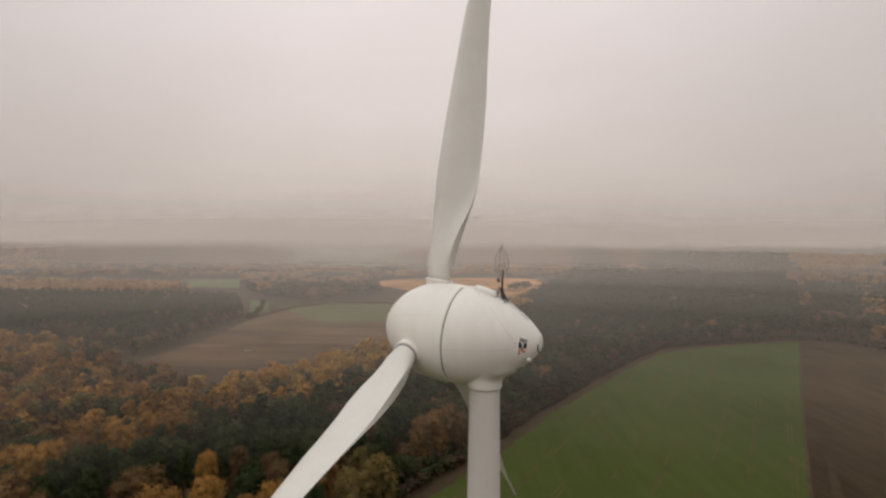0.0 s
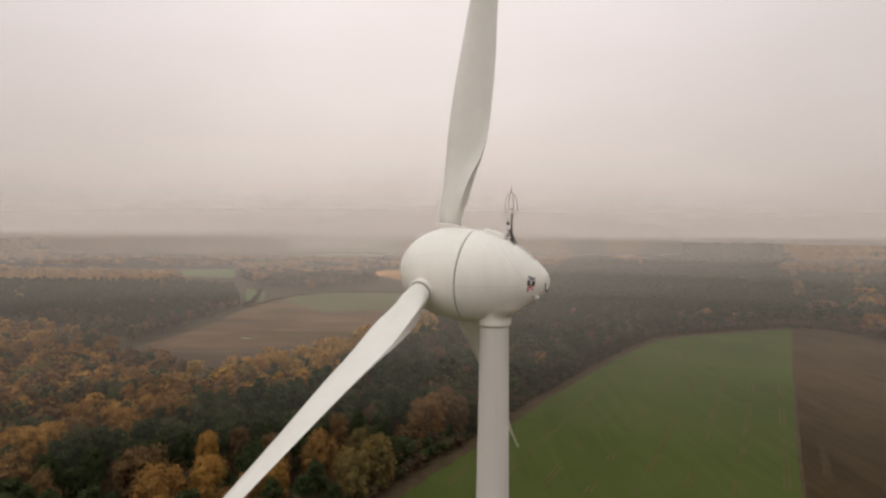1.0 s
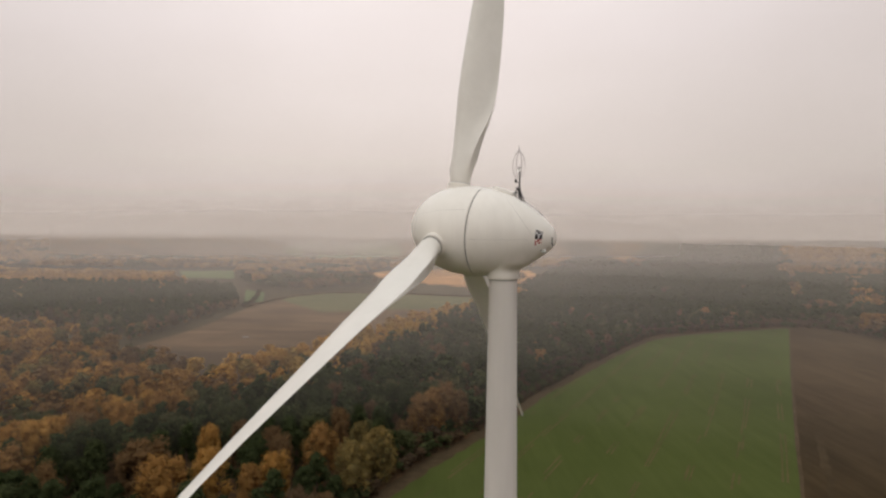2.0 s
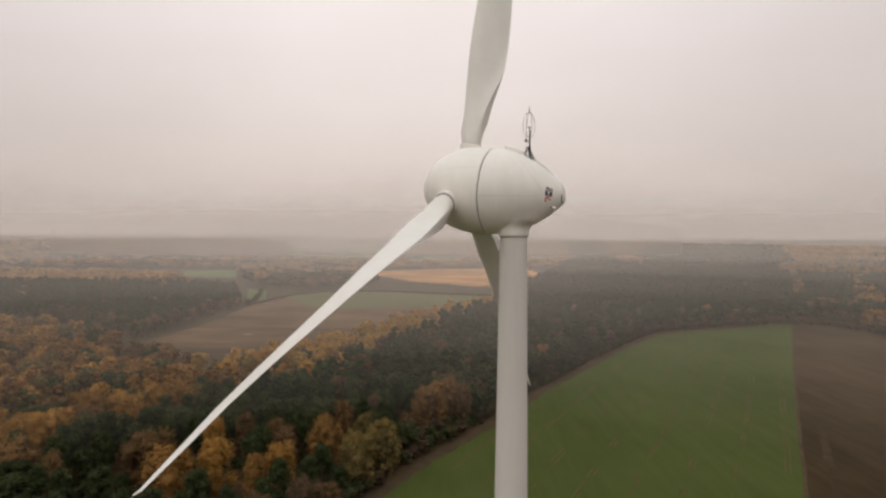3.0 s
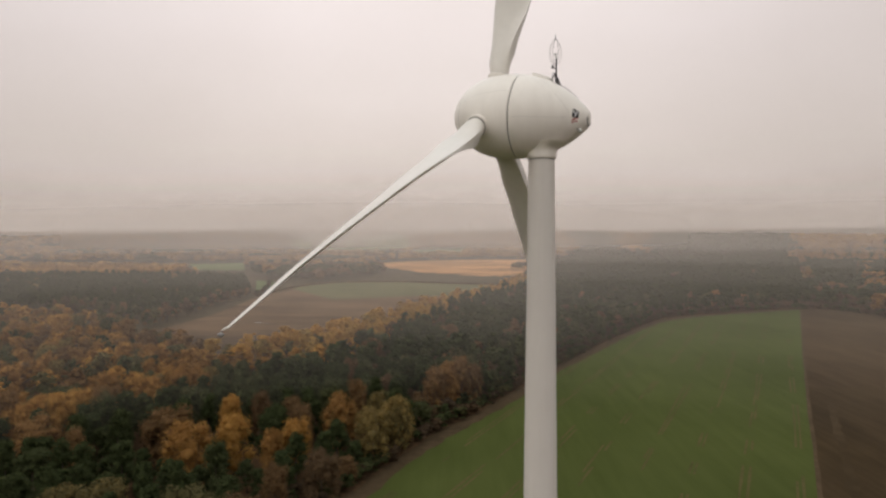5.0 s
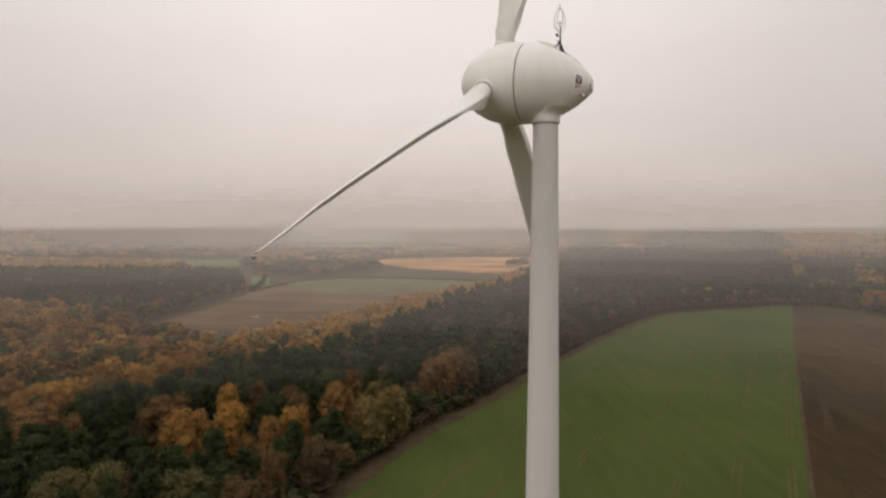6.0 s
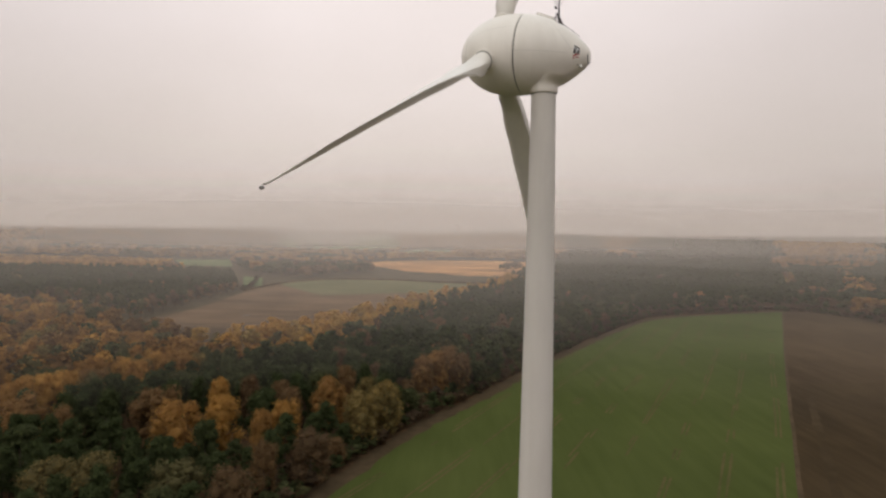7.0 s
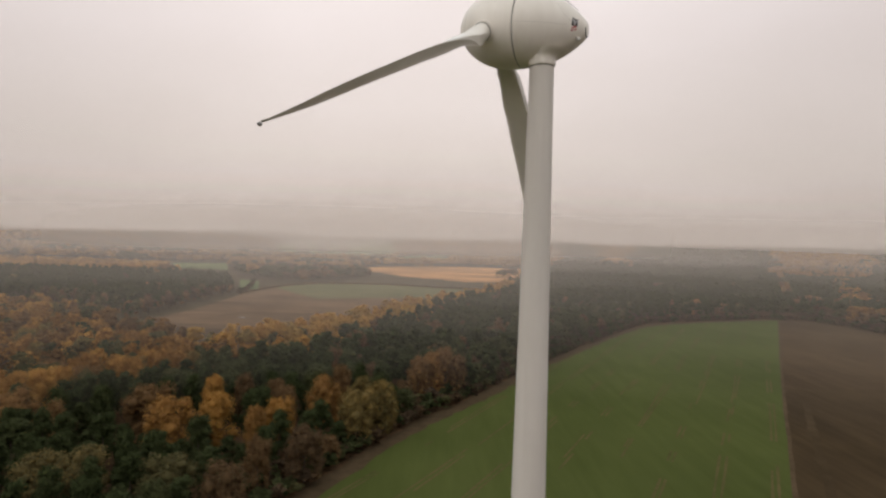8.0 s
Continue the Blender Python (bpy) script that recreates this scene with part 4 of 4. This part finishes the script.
def main_wood_tones(x, y, rng):
    """Pines in the core, autumn broadleaves to the west, along the far rim and scattered at the field's edge."""
    lx, ly = np.array(ORANGE_LINE).T
    west = x < np.interp(y, ly, lx) + 9 * patchy(x, y, 22, 3.1)
    edge = edge_distance(x, y, WOOD_EDGE)
    n1, n2 = patchy(x, y, 30, 1.3), patchy(x, y, 13, 7.7)
    tone = np.full(x.shape, 0.99) + rng.normal(0, 0.025, x.shape)
    mixer = np.random.default_rng(5)
    mixed = (~west) & (mixer.random(x.shape) < 0.17) & (y > 195)
    tone[mixed] = mixer.choice([0.10, 0.84, 0.88, 0.90, 0.91, 0.91], mixed.sum())
    accent = (~west) & (n2 + rng.normal(0, 0.22, x.shape) > 0.32 + 0.24 * (edge > 60) - 0.14 * (edge < 22) + 0.35 * (y < 215) + 0.2 * (x > -5))
    tone[accent] = rng.choice([0.08, 0.14, 0.20, 0.26, 0.84, 0.86, 0.88, 0.90], accent.sum())
    rim = (~west) & (edge < 9) & (rng.random(x.shape) < 0.4)
    tone[rim] = rng.choice([0.04, 0.1, 0.16, 0.78, 0.84, 0.9], rim.sum())
    far = west & (y > 290) & (x > -150)
    tone[west] = np.clip(0.30 + 0.22 * n1[west] + rng.normal(0, 0.07, west.sum()), 0.12, 0.48)
    green = west & (rng.random(x.shape) < 0.14 + 0.16 * (n2 > 0.15) + 0.2 * (x < -170))
    tone[green] = rng.choice([0.72, 0.76, 0.80, 0.86, 0.92], green.sum())
    tone[far & ~green] = np.clip(0.54 + rng.normal(0, 0.07, (far & ~green).sum()), 0.36, 0.68)
    border = edge_distance(x, y, [(-150, 325), (-102, 399), (-46, 518), (-8, 605), (60, 720), (100, 830)])
    golden = (border < np.where(y > 560, 30, 24) + 10 * n2) & (rng.random(x.shape) < 0.9)
    tone[golden] = np.clip(0.52 + rng.normal(0, 0.07, golden.sum()), 0.32, 0.68)
    return np.clip(tone, 0.0, 1.0)


def wood_stuff(name, x, y, tone, height, width, tufts, size, label, seed, lobes=7, trunks=True, coarse=False):
    """Many trees as one stretch of woodland: crowns in one mesh, trunks in another."""
    rng, prng = np.random.default_rng(seed), random.Random(seed)
    models = []
    for k in range(8):
        models.append(crown_arrays(broadleaf_lobes(1.0, 0.5, prng, lobes), tufts, size / height, rng, 1.2, coarse))
    pines = []
    for k in range(8):
        pines.append(crown_arrays(pine_lobes(1.0, 0.40, prng, lobes + 1), tufts, size / height, rng, 1.25, coarse))
    vs, fs, ts, n = [], [], [], 0
    for a, b, c in zip(x, y, tone):
        co, tri = (pines if c > 0.92 else models)[prng.randrange(8)]
        h = height * rng.uniform(0.76, 1.16) * (1.06 if c > 0.92 else 0.96)
        w = h * width * rng.uniform(0.85, 1.25)
        ang = rng.uniform(0, 6.28)
        ca, sa = math.cos(ang), math.sin(ang)
        vs.append(np.c_[(co[:, 0] * ca - co[:, 1] * sa) * w + a, (co[:, 0] * sa + co[:, 1] * ca) * w + b, co[:, 2] * h + hill(a, b)])
        fs.append(tri + n)
        ts.append(np.full(len(co), c))
        n += len(co)
    root = tagged(new(name), label, "woodland", kind="stuff")
    ob = new("crowns", mesh_from_arrays("crowns", np.concatenate(vs), np.concatenate(fs), LEAF_WOOD, np.concatenate(ts)))
    ob.parent = root
    if trunks:
        k = np.arange(5) * 2 * math.pi / 5
        ring = np.c_[np.cos(k), np.sin(k)]
        low = np.c_[ring * 0.2, np.full(5, -0.1)]
        high = np.c_[ring * 0.1, np.full(5, 0.72 * height)]
        base = np.concatenate((low, high))
        tri = np.array([t for i in range(5) for t in ((i, (i + 1) % 5, 5 + i), ((i + 1) % 5, 5 + (i + 1) % 5, 5 + i))])
        co = (base[None] + np.c_[x, y, np.zeros(len(x))][:, None]).reshape(-1, 3)
        tr = (tri[None] + (np.arange(len(x)) * 10)[:, None, None]).reshape(-1, 3)
        ob = new("trunks", mesh_from_arrays("trunks", co, tr, BARK))
        ob.parent = root
    return root


TREE_LABELS = ((0.12, "brown half-bare broadleaved tree in the mixed wood"), (0.26, "russet autumn broadleaved tree in the mixed wood"), (0.56, "bright orange autumn tree in the mixed wood"),
               (0.7, "amber yellow autumn tree in the mixed wood"), (0.92, "olive green broadleaved tree in the mixed wood"), (2.0, "dark green pine in the mixed wood"))
BROADLEAF = [tree_model("broadleaf_tree", i) for i in range(6)]
PINES = [tree_model("pine_tree", i) for i in range(6)]
used_model = set()


def plant(x, y, tone, height, width, turn):
    models = PINES if tone > 0.92 else BROADLEAF
    i = int(abs(x * 7.3 + y * 3.1)) % 6
    src = models[i]
    base_h, base_w = (17.0, 6.6) if tone > 0.92 else (22.0, 12.5)
    if (id(models), i) in used_model:
        ob = copy_thing(src, pose(x, y, 0, 0, 0, turn))
    else:
        used_model.add((id(models), i))
        ob = src
        ob.matrix_basis = pose(x, y, 0, 0, 0, turn)
    ob.scale = (width / base_w, width / base_w, height / base_h)
    for child in ob.children:
        if child.name.startswith("crown"):
            child.color = (tone, tone, tone, 1)
    label = next(l for t, l in TREE_LABELS if tone <= t)
    return tagged(ob, label, "tree", "trees of the mixed wood")


# Trees that stand out singly: place, tone, height, width.
LONE = [(-136, 147, 0.18, 22, 11.5), (-114, 108, 0.75, 20, 16.9), (-104, 110, 0.75, 21, 14.9), (-112, 165, 0.17, 24, 18), (-97, 148, 0.33, 24, 18), (-80, 109, 0.8, 19, 15.6),
        (-96, 184, 0.40, 23.5, 10.8), (-86, 160, 0.42, 23, 15.7), (-86, 192, 0.1, 22, 10.0), (-69, 151, 0.30, 21, 10.2), (-63, 160, 0.40, 21.5, 11.4), (-64, 172, 0.14, 22, 9.5),
        (-60, 124, 0.15, 20, 9.0), (-48, 134, 0.07, 20, 13.8), (-51, 183, 0.28, 24, 15.5), (-47, 204, 0.17, 24, 10.6), (-36, 169, 0.72, 22, 15.1), (-28, 182, 0.71, 23, 14.3),
        (-27, 180, 0.75, 20, 10.0), (-14, 229, 0.21, 23, 13.5), (-7, 237, 0.27, 24, 14.0), (0, 243, 0.20, 25, 15.5), (6, 240, 0.15, 22, 10.4), (-5, 360, 0.15, 22, 15.8),
        (16, 256, 0.88, 15, 10.0), (-37, 192, 0.74, 22, 9.6), (-118, 166, 0.12, 21, 10.6), (-160, 163, 0.26, 21, 17.0), (-141, 134, 0.95, 20, 14.9)]

mx, my = scatter(MAIN_WOOD, 8.8, 5)
mt = main_wood_tones(mx, my, np.random.default_rng(12))
# a broad crown takes the room of its neighbours
order = np.random.default_rng(77).permutation(len(mx))
free = np.ones(len(mx), bool)
for a, b, t, h, w in LONE:
    free &= np.hypot(mx - a, my - b) > 0.36 * w + 3.2
    free &= ~((abs(mx - a * (my + 50) / (b + 50)) < 0.45 * w) & (my < b) & (my > b - 0.36 * w - 11) & (mt <= 0.92))
for i in order:
    if free[i] and mt[i] <= 0.92:
        close = np.hypot(mx - mx[i], my - my[i]) < 8.2
        close[i] = False
        free &= ~close
mx, my, mt = mx[free], my[free], mt[free]
near = np.argsort(np.hypot(mx + 72, my - 130))[:270]
is_near = np.zeros(len(mx), bool)
is_near[near] = True
prng = random.Random(31)
for a, b, t, h, w in LONE:
    plant(a, b, t, h, w, prng.uniform(0, 360))
for i in near:
    t = float(mt[i])
    h, w = (prng.uniform(17.0, 24.0), prng.uniform(8.0, 10.5)) if t > 0.92 else (prng.uniform(18.0, 24.0), prng.uniform(10.5, 14.0))
    if any(abs(mx[i] - a - (my[i] - b) * 0.32) < 0.55 * lw and 2 < b - my[i] < 26 for a, b, _, _, lw in LONE):
        h, w = 0.58 * h, 0.8 * w
    plant(float(mx[i]), float(my[i]), t, h, w, prng.uniform(0, 360))
rest = ~is_near
mid = rest & (my < 420)
wood_stuff("mixed_wood", mx[mid], my[mid], mt[mid], 19.5, 1.4, 210, 1.2, "autumn wood of dark pines and orange broadleaved trees", 21, 6)
far = rest & ~mid
wood_stuff("mixed_wood", mx[far], my[far], mt[far], 18.0, 1.35, 64, 2.1, "far end of the wood, dark pines with a golden rim", 22, 4)

# strip wood beyond the fallow field
sx, sy = scatter(STRIP_WOOD, 10.5, 8)
rng = np.random.default_rng(3)
st = np.where(patchy(sx, sy, 40, 2.2) + rng.normal(0, 0.22, sx.shape) > 0.62, rng.choice([0.05, 0.1, 0.2, 0.3, 0.72], len(sx)), 0.97)
st = np.where(edge_distance(sx, sy, STRIP_WOOD[1:6]) < 16, rng.choice([0.03, 0.07, 0.12, 0.18, 0.8, 0.95], len(sx)), st)
wood_stuff("strip_wood", sx, sy, st, 17.5, 1.4, 50, 2.1, "dark wood strip with brownish rim beyond the fallow field", 23, 3, True, True)

# wood east of the crop field, parted by a straight ride
ex, ey = scatter(EAST_WOOD, 11.5, 9)
ride = edge_distance(ex, ey, RIDE)
keep = ride > 3.5
ex, ey, ride = ex[keep], ey[keep], ride[keep]
et = np.full(len(ex), 0.985) + rng.normal(0, 0.02, len(ex))
pick = patchy(ex, ey, 60, 5.5) + rng.normal(0, 0.2, len(ex)) > 0.8
et[pick] = rng.choice([0.06, 0.12, 0.78, 0.9], pick.sum())
front = edge_distance(ex, ey, [(144, 449), (198, 517), (280, 551), (374, 582), (420, 553), (425, 488), (450, 436)]) < 18
et[front] = rng.choice([0.03, 0.09, 0.84, 0.9, 0.95, 0.97, 0.98, 0.99], front.sum())
et[ride < 9] = rng.choice([0.12, 0.22, 0.7, 0.85, 0.9], (ride < 9).sum())
gold = (edge_distance(ex, ey, [(450, 640), (472, 632), (560, 700), (640, 820), (795, 1057)]) < 24) & (rng.random(len(ex)) < 0.35)
et[gold] = rng.choice([0.1, 0.16, 0.24, 0.32, 0.8, 0.9], gold.sum())
et[inside(ex, ey, RIGHT_GOLD) & (rng.random(len(ex)) < 0.8)] = 0.3
for cx, cy, reach, tones in EAST_CLUMPS:
    hit = edge_distance(ex, ey, [(cx, cy), (cx + 0.1, cy)]) < reach
    et[hit] = rng.choice(tones, hit.sum())
wood_stuff("pine_wood", ex, ey, np.clip(et, 0, 1), 18.0, 1.72, 44, 2.3, "broad dark pine wood behind the crop field", 24, 2, False, True)

# hedges and copses round the pale field
def hedge(name, line, step, height, label, seed, tones=(0.0, 0.03, 0.07, 0.9, 0.94), tufts=26, size=1.7):
    p = smooth_line(line, max(6, int(sum(math.dist(a, b) for a, b in zip(line, line[1:])) / step)))
    r = np.random.default_rng(seed)
    p = p + r.normal(0, 1.2, p.shape)
    return wood_stuff(name, p[:, 0], p[:, 1], r.choice(tones, len(p)), height, 2.0, tufts, size, label, seed, 4, False)


hedge("hedge", [(-256, 705), (-236, 822), (-188, 893), (-84, 893), (16, 855), (112, 838)], 2.6, 1.1, "low brown leafless hedge along the pale field", 41, (0.08, 0.12, 0.16))
hedge("hedge", [(-300, 900), (-262, 760), (-258, 700)], 5.0, 6.0, "dark hedge beside the small meadow", 42)
hedge("copse", [(126, 1110), (142, 1125), (158, 1140), (172, 1150)], 4.0, 19.0, "dark round copse at the stubble field's edge", 43)
hedge("bushes", [(-152, 372), (-138, 362), (-124, 374), (-112, 384)], 3.5, 7.0, "green bushes at the fallow field's near edge", 44)

hedge("undergrowth", [(x - 4.5, y + 3.5) for x, y in WOOD_EDGE[1:11]], 2.2, 5.5, "brown and green undergrowth at the wood's edge", 45, (0.0, 0.03, 0.84, 0.9, 0.96), 60, 0.9)
hedge("undergrowth", [(x - 11, y + 7) for x, y in WOOD_EDGE[1:11]], 3.0, 8.0, "brown and green undergrowth at the wood's edge", 47, (0.0, 0.05, 0.84, 0.9, 0.96), 70, 1.0)
hedge("undergrowth", [(200, 517), (281, 552), (376, 583), (421, 555), (427, 490), (450, 440)], 3.5, 6.0, "brown undergrowth at the far wood's edge", 46, (0.0, 0.04, 0.86, 0.92))

# far woods in the mist
SMALL_GOLD = [(478, 1635), (580, 1603), (831, 2309), (686, 2356)]
FAR_WOODS = (
    ("far_wood", [(-1060, 1000), (-900, 940), (-545, 925), (-470, 1010), (-560, 1150), (-1300, 1300)], 14, (0.28, 0.34, 0.42, 0.48, 0.22), "band of golden autumn wood in the mist", 61, ()),
    ("far_wood", [(-1300, 1320), (-650, 1420), (-520, 1420), (-420, 1160), (-330, 950), (-280, 918), (-205, 918), (-122, 1040), (-150, 1170), (-200, 1270), (-145, 1460), (-150, 1800), (-200, 2450), (-1500, 2450), (-2060, 2450)], 20,
     (0.10, 0.2, 0.3, 0.42, 0.34, 0.86, 0.9), "brown and orange woods fading into mist", 62, (FAR_MEADOW,)),
    ("far_wood", [(-130, 1470), (60, 1530), (330, 1560), (420, 1750), (500, 2450), (-195, 2450), (-145, 1800)], 19, (0.26, 0.34, 0.4, 0.46), "reddish brown wood beyond the stubble field", 63, (FAR_MEADOW, FAR_STRIP)),
    ("far_wood", [(330, 1560), (900, 1560), (1400, 1520), (2050, 2450), (500, 2450), (420, 1750)], 19, (0.97, 0.99, 0.95, 0.98), "dark far pine woods with golden patches under the mist", 64, ()),
    ("far_wood", [(-2060, 2470), (2060, 2470), (2600, 3200), (-2600, 3200)], 34, (0.08, 0.2, 0.32, 0.9, 0.2), "grey distant woods in thick mist", 65, (FAR_MEADOW,)),
)
for name, poly, step, tones, label, seed, holes in FAR_WOODS:
    fx, fy = scatter(poly, step, seed)
    for hole in holes:
        out = ~inside(fx, fy, hole)
        fx, fy = fx[out], fy[out]
    r = np.random.default_rng(seed)
    ft = np.array(tones)[np.clip(((patchy(fx, fy, 120, seed) + 0.5 + r.normal(0, 0.11, len(fx))) * len(tones)).astype(int), 0, len(tones) - 1)]
    bx, by = fx + 60 * patchy(fx, fy, 55, 8.8), fy + 90 * patchy(fx, fy, 55, 2.4)
    dark = (fx > -330) & (fx < 0) & (fy < 1180)
    ft[dark] = r.choice([0.12, 0.2, 0.84, 0.88, 0.91, 0.91], dark.sum())
    for patch in (RIGHT_GOLD, SMALL_GOLD):
        gold = inside(bx, by, patch) & (seed == 64)
        ft[gold] = r.choice([0.32, 0.36, 0.40, 0.46], gold.sum())
    wood_stuff(name, fx, fy, ft, 17.0, 0.13 * step, 16, 0.26 * step, label, seed, 1, False, True)


# ---- mist ----
def mist_layer(radius, density):
    bm = bmesh.new()
    rows = [[bm.verts.new((radius * math.cos(a), radius * math.sin(a), z)) for a in (2 * math.pi * k / 96 for k in range(96))] for z in (4, 40, 100, 185, 272)]
    for a, b in zip(rows, rows[1:]):
        for i in range(96):
            j = (i + 1) % 96
            bm.faces.new((a[i], a[j], b[j], b[i]))
    return tagged(part("mist_layer", bm, mist_mat("mist", density, 0.64 if radius < 600 else 0.58 if radius < 1900 else 0.92)), "thin layer of grey mist hanging over the woods", "mist", kind="stuff")


for radius, density in ((215, 0.055), (320, 0.08), (480, 0.09), (740, 0.14), (1130, 0.24), (1700, 0.37), (2450, 0.5), (3300, 0.6)):
    mist_layer(radius, density)
